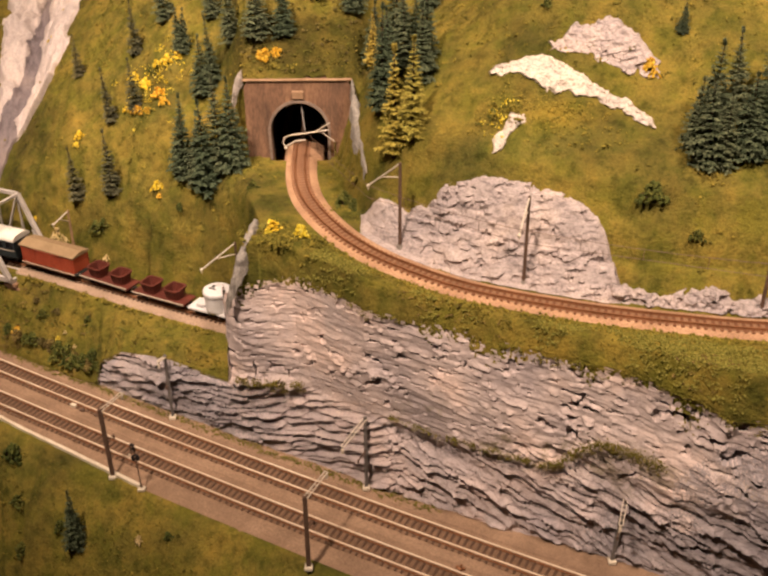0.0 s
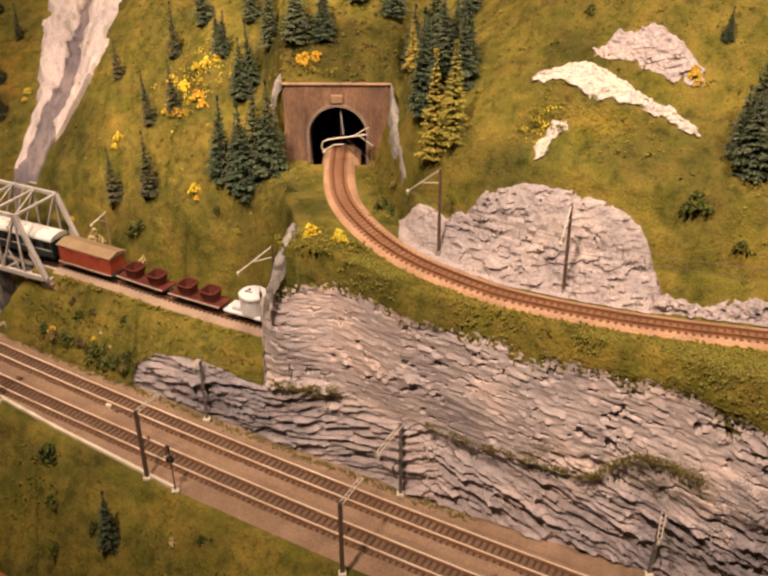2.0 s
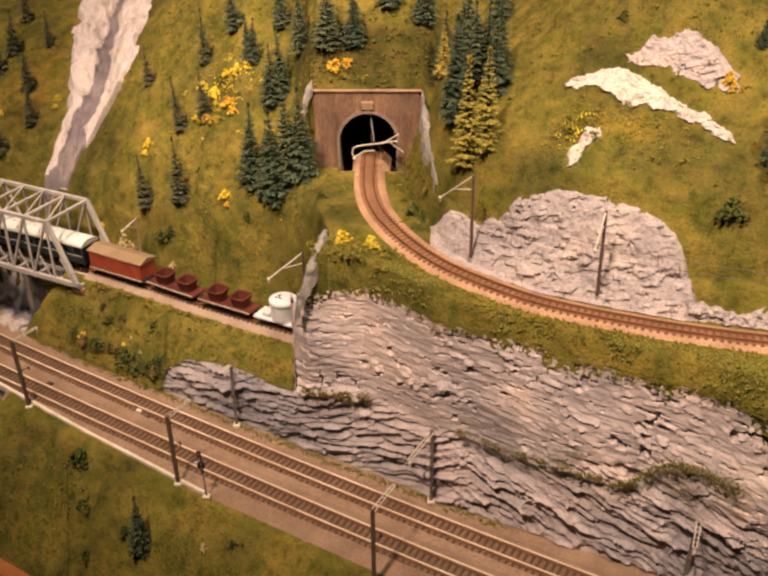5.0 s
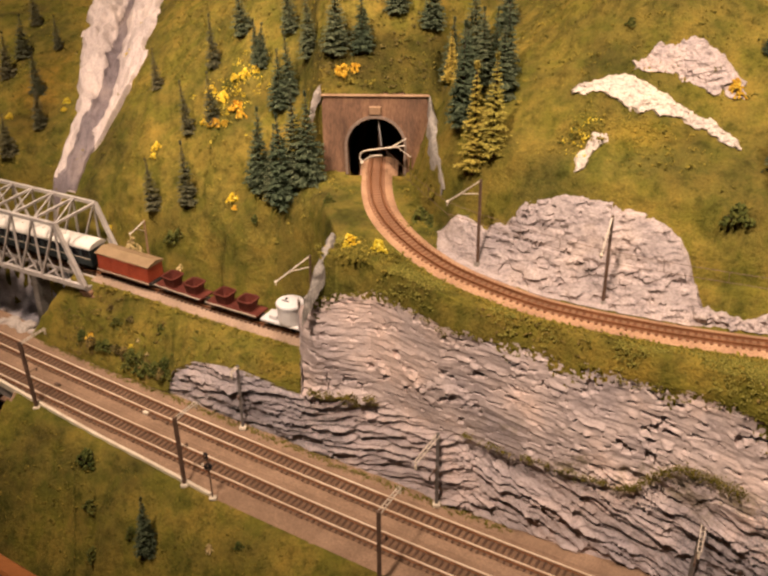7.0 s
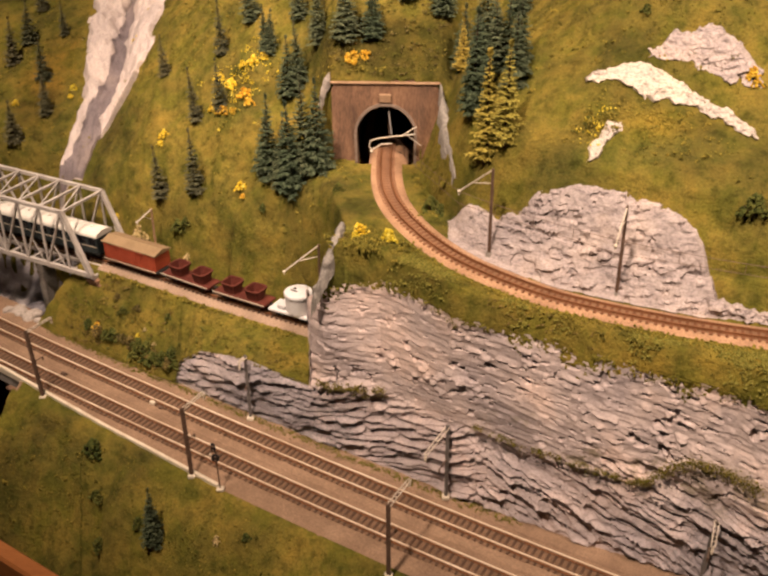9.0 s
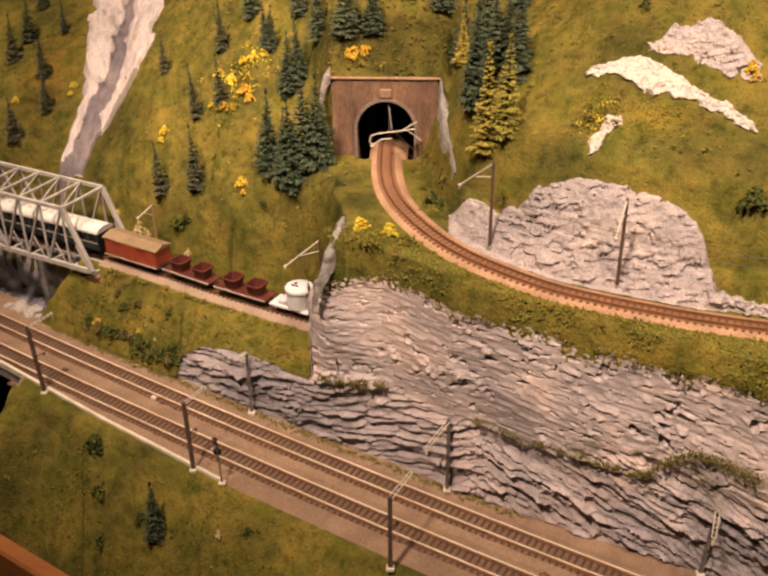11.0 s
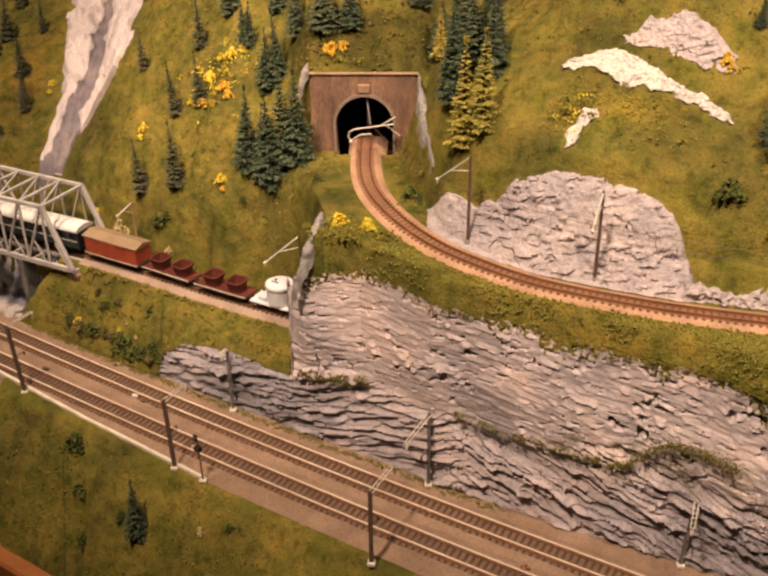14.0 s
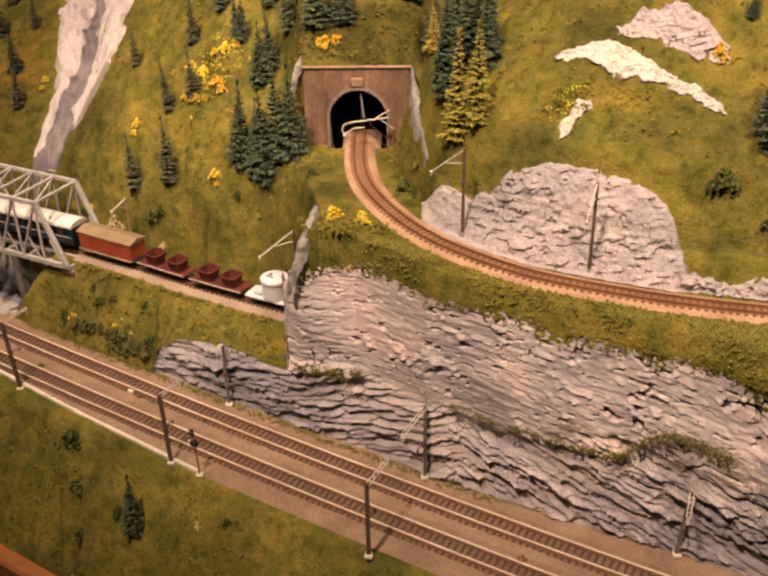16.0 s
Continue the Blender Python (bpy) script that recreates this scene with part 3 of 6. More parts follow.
flock = (deep < np.clip(0.006 + 0.012 * fbm(mx * 26, 0.4, 3.0, 3), 0.002, 0.03) * (1 + 1.2 * fbm(mx * 420, mz * 420, 2.0, 2) + 0.5 * fbm(mx * 120, 0.2, 2.0, 2))) & (mx > -0.155)
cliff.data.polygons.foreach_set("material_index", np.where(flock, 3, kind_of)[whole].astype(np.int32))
tagged(cliff, "grey layered rock cliff between the two railway levels", "cliff", kind="structure")

# the cliff's rounded corner beside the branch line
cz = np.linspace(0.068, 0.186, 110)[:, None] + np.zeros((1, 26))
bend = np.zeros((110, 1)) + np.linspace(0, 1, 26)[None]
face_y = float(np.interp(-0.1725, cx, y0)) + 0.005
knob = 0.0022 * fbm(bend * 3, cz * 40, 4.0, 3) + 0.0010 * fbm(bend * 9, cz * 150, 6.0, 2)
P = np.stack([-0.1718 - 0.0042 * np.sin(bend * 1.57) - knob, face_y - 0.004 + 0.022 * (1 - np.cos(bend * 1.57)) - knob, cz], -1)
tagged(sheet("cliff_corner", P, CLIFF), "pale rounded corner of the cliff beside the branch line", "cliff", kind="structure")

# ---- boards that close the layout's sides and back ----
def skirt(name, edge, label):
    low = edge.copy()
    low[:, 2] = -0.999
    tagged(sheet(name, np.stack([edge, low]), WOOD, smooth=False), label, "board", kind="structure")


yt, zt = cliff_top(xs)
back_y = yt + far[-1]
skirt("layout_back", np.stack([xs, back_y, ground_height(xs, back_y)], 1), "plain brown board closing the layout's back")
for k, word in ((0, "left"), (-1, "right")):
    x = np.full_like(far, xs[k])
    y = yt[k] + far
    rear = np.stack([x, y, ground_height(x, y)], 1)
    x2 = np.full_like(v_front, xs[k])
    front = np.stack([x2, main_y(x2) + v_front, front_height(x2, v_front)], 1)
    skirt("layout_side", np.vstack([front[front[:, 1] > main_y(xs[k]) - 0.236], [[xs[k], main_y(xs[k]) + 0.05, -0.004]], rear]), "plain brown board closing a side of the layout")

# ---- room ----
def room_panel(name, a, b, mat, label):
    bm = bmesh.new()
    add_box(bm, a, b)
    tagged(part(name, bm, mat, None), label, name.split("_")[0], kind="structure")


room_panel("floor", (-3.2, -3.0, -1.10), (3.2, 3.4, -1.0), FLOORM, "dark grey carpet floor of the exhibition room")
room_panel("ceiling", (-3.2, -3.0, 2.3), (3.2, 3.4, 2.4), WALL, "plain cream ceiling of the exhibition room")
room_panel("wall_north", (-3.2, 3.3, -1.0), (3.2, 3.4, 2.3), WALL, "plain cream wall behind the layout")
room_panel("wall_south", (-3.2, -3.0, -1.0), (3.2, -2.9, 2.3), WALL, "plain cream wall behind the viewer")
room_panel("wall_east", (3.1, -2.9, -1.0), (3.2, 3.3, 2.3), WALL, "plain cream side wall")
room_panel("wall_west", (-3.2, -2.9, -1.0), (-3.1, 3.3, 2.3), WALL, "plain cream side wall")

# ---- railway tracks ----
def railway(name, c, gauge, gap, sleeper, rail, mat_rail, label, top=0.0, mat_sleeper=None, head=None):
    """Two rails on sleepers along a centre line; each sleeper is a piece of its own."""
    track = empty(name, Matrix(), label, "railway track", kind="structure")
    r = rail / 2
    for s in (-gauge / 2, gauge / 2):
        prof = [(s - r * 1.5, top), (s - r * 1.5, top + r), (s - r * 0.55, top + r * 1.3), (s - r * 0.55, top + rail * 1.35), (s - r, top + rail * 1.45), (s - r, top + rail * 2), (s + r, top + rail * 2),
                (s + r, top + rail * 1.45), (s + r * 0.55, top + rail * 1.35), (s + r * 0.55, top + r * 1.3), (s + r * 1.5, top + r), (s + r * 1.5, top)]
        v, f = sweep(resampled(c, 0.008), prof)
        ob = mesh_object("rail", v, f, mat_rail, track, False)
        if head:
            ob.data.materials.append(head)
            ob.data.polygons.foreach_set("material_index", np.tile([1 if j in (4, 5, 6) else 0 for j in range(12)], len(f) // 12).astype(np.int32))
    bm = bmesh.new()
    L, w, h = sleeper
    add_box(bm, (-w / 2, -L / 2, -h), (w / 2, L / 2, 0), 0.0003)
    for s in (-gauge / 2, gauge / 2):
        for k in (-1, 1):
            add_box(bm, (-w * 0.3, s + k * rail * 0.9 - rail * 0.3, 0), (w * 0.3, s + k * rail * 0.9 + rail * 0.3, rail * 0.5))
    me = bpy.data.meshes.new("sleeper")
    bm.to_mesh(me)
    bm.free()
    me.materials.append(mat_sleeper or SLEEPER)
    q = resampled(c, gap)
    t = np.gradient(q[:, :2], axis=0)
    for (x, y, z), (tx, ty) in zip(q, t):
        ob = new("sleeper", me)
        ob.parent = track
        ob.matrix_world = Matrix.Translation((x + random.uniform(-1, 1) * 2e-4, y, z + top)) @ Matrix.Rotation(math.atan2(ty, tx) + random.uniform(-0.015, 0.015), 4, "Z")
    return track


def main_line(shift):
    x = np.linspace(-1.0, 0.30, 140)
    return np.stack([x, main_y(x) + shift, np.zeros_like(x)], 1)


railway("main_track", main_line(0.0), 0.0185, 0.0072, (0.0280, 0.0027, 0.003), 0.0019, RUSTRAIL, "rear main-line track with bright rails on brown sleepers", -0.0005, None, RAIL)
railway("main_track", main_line(-0.056), 0.0185, 0.0072, (0.0280, 0.0027, 0.003), 0.0019, RUSTRAIL, "front main-line track with bright rails on brown sleepers", -0.0005, None, RAIL)

for shift in (0.0, -0.056):
    v, f = sweep(main_line(shift), [(-0.0158, -0.0042), (-0.0135, -0.0014), (0.0135, -0.0014), (0.0158, -0.0042)], False)
    tagged(mesh_object("track_ballast", v, f, RUSTBED), "rust-stained ballast between the rails of the main line", "ballast", kind="structure")

upper = UPPER[UPPER[:, 1] < 1.52]
upper = upper[upper[:, 0] < 0.56]
v, f = sweep(resampled(upper, 0.01), [(-0.0205, -0.0075), (-0.0155, -0.0012), (-0.009, 0.0), (0.009, 0.0), (0.018, -0.0012), (0.026, -0.010)], False)
tagged(mesh_object("upper_ballast", v, f, SAND), "pinkish sandy ballast under the curving upper line", "ballast", kind="structure")
v, f = sweep(resampled(upper, 0.01), [(-0.0092, -0.0004), (-0.0082, 0.0005), (0.0082, 0.0005), (0.0092, -0.0004)], False)
tagged(mesh_object("track_ballast", v, f, ORANGEBED), "orange-brown ballast between the upper line's rails", "ballast", kind="structure")
railway("upper_track", upper, 0.0115, 0.0068, (0.0215, 0.0030, 0.003), 0.0012, RUSTRAIL, "rusty narrow-gauge track curving into the tunnel", 0.0008, REDSLEEPER)

branch = BRANCH[(BRANCH[:, 0] < -0.012)]
v, f = sweep(resampled(branch[branch[:, 0] > -0.478], 0.01), [(-0.030, -0.012), (-0.021, -0.0012), (-0.009, 0.0), (0.009, 0.0), (0.018, -0.0012), (0.026, -0.010)], False)
tagged(mesh_object("branch_ballast", v, f, GREYBED), "grey-brown ballast under the branch line", "ballast", kind="structure")
v, f = sweep(resampled(branch[branch[:, 0] > -0.478], 0.01), [(-0.0092, -0.0004), (-0.0082, 0.0005), (0.0082, 0.0005), (0.0092, -0.0004)], False)
tagged(mesh_object("track_ballast", v, f, RUSTBED), "rust-stained ballast between the branch line's rails", "ballast", kind="structure")
railway("branch_track", branch, 0.0115, 0.0068, (0.0215, 0.0030, 0.003), 0.0012, RUSTRAIL, "narrow-gauge branch track running from the bridge into the rock", 0.0008)

# ---- tunnel portal ----
def tunnel_portal(cx, y, z0, z1, half, arch_r, spring, thick):
    po = empty("tunnel_portal", Matrix.Translation((cx, y, z0)), "brown stone tunnel portal with arched mouth and keystone", "tunnel portal")
    n = 24
    arc = [(math.cos(a) * arch_r, spring + math.sin(a) * arch_r * 1.05) for a in np.linspace(0, math.pi, n + 1)]
    inner = [(arch_r * 0.94, 0.0)] + arc + [(-arch_r * 0.94, 0.0)]
    outer = []
    for k, (a, b) in enumerate(inner):
        t = k / (len(inner) - 1)
        if t < 0.25:
            outer.append((half, (z1 - z0) * t / 0.25))
        elif t <= 0.75:
            outer.append((half - (t - 0.25) / 0.5 * 2 * half, z1 - z0))
        else:
            outer.append((-half, (z1 - z0) * (1 - t) / 0.25))
    bm = bmesh.new()
    rows = [[bm.verts.new((a, d, b)) for a, b in s] for s, d in ((inner, 0), (outer, 0), (outer, thick), (inner, thick))]
    for r, q in zip(rows, rows[1:] + rows[:1]):
        for k in range(len(inner) - 1):
            bm.faces.new((r[k], r[k + 1], q[k + 1], q[k]))
    bmesh.ops.recalc_face_normals(bm, faces=bm.faces)
    part("front_wall", bm, PORTAL, po)
    bm = bmesh.new()
    ring = [(math.cos(a), math.sin(a)) for a in np.linspace(0, math.pi, n + 1)]
    legs = [(0.97, -spring / arch_r / 1.05), (0.985, -0.5 * spring / arch_r / 1.05)]
    outline = legs + ring + [(-c, z) for c, z in reversed(legs)]
    vs = [[bm.verts.new((c * r, d, max(0.0, spring + s * (r if s > 0 else arch_r) * 1.05))) for c, s in outline] for r, d in ((arch_r * 0.985, -0.002), (arch_r * 1.075, -0.002), (arch_r * 1.075, 0.001), (arch_r * 0.985, 0.004))]
    for r, q in zip(vs, vs[1:] + vs[:1]):
        for k in range(len(outline) - 1):
            bm.faces.new((r[k], r[k + 1], q[k + 1], q[k]))
    bmesh.ops.recalc_face_normals(bm, faces=bm.faces)
    part("arch_ring", bm, RINGSTONE, po, "grey-brown stone arch ring")
    bm = bmesh.new()
    zk = spring + arch_r * 1.05
    add_box(bm, (-0.007, -0.003, zk + 0.004), (0.007, 0.003, zk + 0.014), 0.0008)
    part("keystone", bm, TANSTONE, po, "pale keystone block")
    bm = bmesh.new()
    add_box(bm, (-half - 0.001, -0.002, z1 - z0 - 0.0012), (half + 0.001, 0.0036, z1 - z0 + 0.0008), 0.0005)
    part("coping", bm, TANSTONE, po, "tan coping along the top")
    bm = bmesh.new()
    sec = [(arch_r * 1.0, 0.0)] + [(c * arch_r * 1.005, spring + s * arch_r * 1.055) for c, s in ring] + [(-arch_r * 1.0, 0.0)]
    rows = [[bm.verts.new((a, d, b)) for a, b in sec] for d in (thick * 0.5, 0.12, 0.30)]
    for r, q in zip(rows, rows[1:]):
        for k in range(len(sec) - 1):
            bm.faces.new((r[k], q[k], q[k + 1], r[k + 1]))
    bm.faces.new(rows[-1])
    part("lining", bm, NEARBLACK, po, "near-black tunnel lining")
    return po


tunnel_portal(-0.1005, 1.2845, 0.243, 0.353, 0.0625, 0.0345, 0.047, 0.017)

# ---- rocks that break through the grass ----
def outcrop(name, x0, x1, low_edge, high_edge, proud, mat, label, gap=0.0013, size=0.010, seed=1.0, soft=0.004, ragged=0.0014, rugged=0.10):
    """A rock face let into the hill between two edges (lists of x, y); its rim dips under the grass."""
    gx = np.arange(x0 - 0.008, x1 + 0.008, gap)
    ylo, yhi = np.interp(gx, *zip(*low_edge)), np.interp(gx, *zip(*high_edge))
    n = int((yhi - ylo).max() / gap) + 16
    R = np.linspace(-0.12, 1.12, n)[:, None]
    Y = ylo[None] + R * np.maximum(0.012, yhi - ylo)[None]
    X = np.broadcast_to(gx[None], Y.shape)
    Z = ground_height(X, Y)
    m = np.minimum(np.minimum(yhi[None] - Y, Y - ylo[None]) , np.minimum(X - x0, x1 - X)) + ragged * fbm(X * 60, Y * 60, seed, 3) + 0.7 * ragged * fbm(X * 230, Y * 230, seed + 2, 2)
    m = step(-soft, soft, m)
    U, V = X + 0.2 * Z, Z - 0.2 * X
    d = 0.70 * shingles(X, V, size, 60, -0.36, seed, 0.35) + 0.36 * shingles(X, V, size * 0.55, 95, -0.26, seed + 3, 0.3) + 0.12 * fbm(X * 24, Z * 24, seed, 3)
    d = d * (0.45 + 0.9 * step(-0.3, 0.4, fbm(X * 16, Z * 20, seed + 9, 2))) + rugged * fbm(X * 190, Z * 210, seed, 3) - 1.5 * step(0.52, 0.60, fbm(U * 85, V * 190, seed + 8, 2)) * step(-0.3, 0.3, fbm(X * 16, Z * 20, seed + 9, 2)) - 0.15
    up = m * proud * np.clip(0.72 + d * m * m, 0.15, 2.4) - (1 - m) * 0.005
    P = np.stack([X - 0.1 * up, Y - 0.85 * up, Z + 0.25 * up], -1)
    return tagged(sheet(name, P, mat, smooth=False), label, "rock", kind="structure")


bench = [(p[0], p[1] + 0.0245) for p in UPPER[::6] if p[0] > -0.05]
outcrop("rock_face", -0.026, 0.222, [(-0.05, 1.128)] + [(x, y) for x, y in bench if x > -0.02], [(-0.03, 1.133), (-0.012, 1.120), (0.02, 1.087), (0.045, 1.074), (0.060, 1.072), (0.077, 1.066), (0.135, 1.044), (0.174, 1.030), (0.201, 1.015), (0.215, 0.997), (0.224, 0.975)],
        0.0080, ROCK, "pale grey rock face beside the curving upper track", 0.0010, 0.0075, 3.0, 0.004, 0.0008)
outcrop("chalk_outcrop", 0.108, 0.262, [(0.105, 1.148), (0.120, 1.139), (0.141, 1.129), (0.169, 1.124), (0.206, 1.114), (0.231, 1.097), (0.262, 1.079)], [(0.105, 1.150), (0.125, 1.154), (0.145, 1.157), (0.167, 1.154), (0.190, 1.139), (0.216, 1.121), (0.242, 1.105), (0.262, 1.085)],
        0.0065, CHALK, "whitewashed rock streak across the grassy hill", 0.0010, 0.007, 5.0, 0.0025, 0.0032, 0.35)
outcrop("grey_outcrop", 0.172, 0.274, [(0.170, 1.163), (0.193, 1.154), (0.221, 1.138), (0.252, 1.124), (0.276, 1.118)], [(0.170, 1.166), (0.195, 1.174), (0.223, 1.172), (0.251, 1.159), (0.276, 1.136)],
        0.0050, ROCK, "rough grey rock slab high on the grassy hill", 0.0010, 0.006, 7.0, 0.0025, 0.0036, 0.40)
outcrop("small_outcrop", 0.106, 0.140, [(0.104, 1.068), (0.112, 1.067), (0.123, 1.078), (0.142, 1.090)], [(0.104, 1.074), (0.110, 1.082), (0.126, 1.098), (0.142, 1.096)],
        0.006, CHALK, "small white rock in the hillside grass", 0.0010, 0.008, 9.0, 0.0025, 0.0026, 0.45)
outcrop("trackside_rock", 0.214, 0.40, [(x, y + 0.003) for x, y in bench], [(x, y + 0.014 + 0.003 * math.sin(x * 90)) for x, y in bench], 0.0110, ROCK, "low broken rocks along the upper track", 0.0010, 0.006, 11.0, 0.003, 0.0022, 0.4)

# the falls: two pale ribs with a dark groove between
fy = np.arange(1.450, 1.95, 0.0028)
left = np.interp(fy, [1.42, 1.475, 1.52, 1.56, 1.686, 1.794, 2.0], [-0.592, -0.576, -0.563, -0.558, -0.588, -0.602, -0.63])
right = np.interp(fy, [1.42, 1.457, 1.496, 1.520, 1.545, 1.5875, 1.70, 2.0], [-0.553, -0.541, -0.528, -0.512, -0.478, -0.465, -0.467, -0.47])
T = np.linspace(-0.12, 1.12, 96)[None]
X = left[:, None] + T * (right - left)[:, None]
Y = np.broadcast_to(fy[:, None], X.shape)
Z = ground_height(X, Y)
m = step(-0.05, 0.09, np.minimum(T, 1 - T) + 0.07 * fbm(X * 50, Y * 40, 2.0, 3)) * step(1.450, 1.460, Y)
bed_x = np.interp(fy, [1.42, 1.459, 1.48, 1.51, 1.575, 1.649, 1.787, 2.0], [-0.572, -0.556, -0.543, -0.536, -0.527, -0.524, -0.541, -0.56])[:, None]
bed_w = np.interp(fy, [1.42, 1.459, 1.49, 1.575, 1.65, 1.8], [0.036, 0.026, 0.0150, 0.0125, 0.0105, 0.0095])[:, None]
groove = np.exp(-((X - bed_x - 0.004 * fbm(Y * 40, X * 15, 0.2, 3)) / bed_w) ** 4)
joint = step(0.0, 0.003, np.abs(Y - 1.70 - 0.5 * np.abs(X + 0.575) + 0.01 * fbm(X * 60, 0.2, 0.7, 2))) + step(-0.56, -0.55, X)
lumps = 0.007 * fbm(X * 26, Y * 26, 1.0, 4) + 0.0028 * fbm(X * 140, Y * 60, 4.0, 3) - 0.004 * (1 - np.clip(joint, 0, 1))
up = m * np.maximum(0.0025, 0.011 + lumps - 0.007 * groove) - (1 - m) * 0.004
gully = sheet("rock_gully", np.stack([X, Y - 0.4 * up, Z + up], -1), GULLY)
gully.data.materials.append(WETROCK)
wet = (groove > 0.45 + 0.25 * fbm(X * 90, Y * 40, 8.0, 3)) & (m > 0.3)
gully.data.polygons.foreach_set("material_index", (wet[:-1, :-1] & wet[1:, 1:]).astype(np.int32).ravel())
tagged(gully, "pale rock gully with a dark groove down the hill", "rock gully", kind="structure")

# rock walls of the gorge under the bridges
gx, gy = np.arange(-0.86, -0.49, 0.004), np.arange(0.004, 0.30, 0.004)
X = np.broadcast_to(gx[None], (len(gy), len(gx)))
Y = main_y(X) + 0.036 + gy[:, None]
Z = ground_height(X, Y)
cut = step(-0.004, 0.012, gorge_edge(X, Y) - 0.004 + 0.012 * fbm(X * 40, Y * 40, 3.0, 3)) * (1 - step(0.05, 0.10, offsets(BRANCH, X, Y)[0])) * (1 - step(0.05, 0.075, Z))
up = cut * (0.012 + 0.016 * fbm(X * 30, Y * 30, Z * 30, 4)) - (1 - cut) * 0.03
tagged(sheet("gorge_rock", np.stack([X + 0.5 * up, Y, Z + up], -1), DARKROCK, mid(cut) > 0.6, smooth=False), "dark wet rock of the gorge below the bridges", "rock gorge", kind="structure")

# moss along the ledges of the cliff, laid on as low cushions
def cushions(name, spots, mat, label, size, n, seed):
    rnd = random.Random(seed)
    bm = bmesh.new()
    for x, y, z, sx, sy, sz in spots:
        for _ in range(n):
            o = Vector((x + rnd.gauss(0, sx), y + rnd.gauss(0, sy), z + rnd.gauss(0, sz)))
            r = size * rnd.uniform(0.5, 1.2)
            a = Vector([rnd.gauss(0, 1) for _ in range(3)]).normalized()
            b = a.orthogonal().normalized()
            c = a.cross(b)
            vs = [bm.verts.new(o + r * v) for v in (a, b, c, -b, -c, -0.6 * a)]
            for i, j, k in ((0, 1, 2), (0, 2, 3), (0, 3, 4), (0, 4, 1), (5, 2, 1), (5, 3, 2), (5, 4, 3), (5, 1, 4)):
                bm.faces.new((vs[i], vs[j], vs[k]))
    return tagged(part(name, bm, mat, None), label, "moss", kind="stuff")



def rubble(name, spots, mat, label, seed):
    """A heap of broken stones, each a chipped block."""
    rnd = random.Random(seed)
    bm = bmesh.new()
    for x, y, z, r in spots:
        made = bmesh.ops.create_icosphere(bm, subdivisions=2, radius=r, matrix=Matrix.Translation((x, y, z)) @ Matrix.Rotation(rnd.uniform(0, 6), 4, "Z") @ Matrix.Diagonal((1.3, 1.0, 0.7, 1)))
        for v in made["verts"]:
            o = Vector((x, y, z))
            v.co = o + (v.co - o) * (1 + 0.35 * float(value_noise(v.co.x * 160, v.co.y * 160, v.co.z * 160)))
    return tagged(part(name, bm, mat, None), label, "rubble", kind="stuff")


rubble("rubble", [(-0.601, 1.333, -0.004, 0.008), (-0.583, 1.324, -0.004, 0.006), (-0.570, 1.317, -0.004, 0.005), (-0.599, 1.346, -0.006, 0.010), (-0.617, 1.345, -0.004, 0.008), (-0.590, 1.338, -0.001, 0.006), (-0.635, 1.352, -0.005, 0.009), (-0.610, 1.337, -0.002, 0.005), (-0.577, 1.330, -0.004, 0.005), (-0.625, 1.360, -0.006, 0.009)], PALESTONE, "pale broken stones at the gorge's edge", 3)
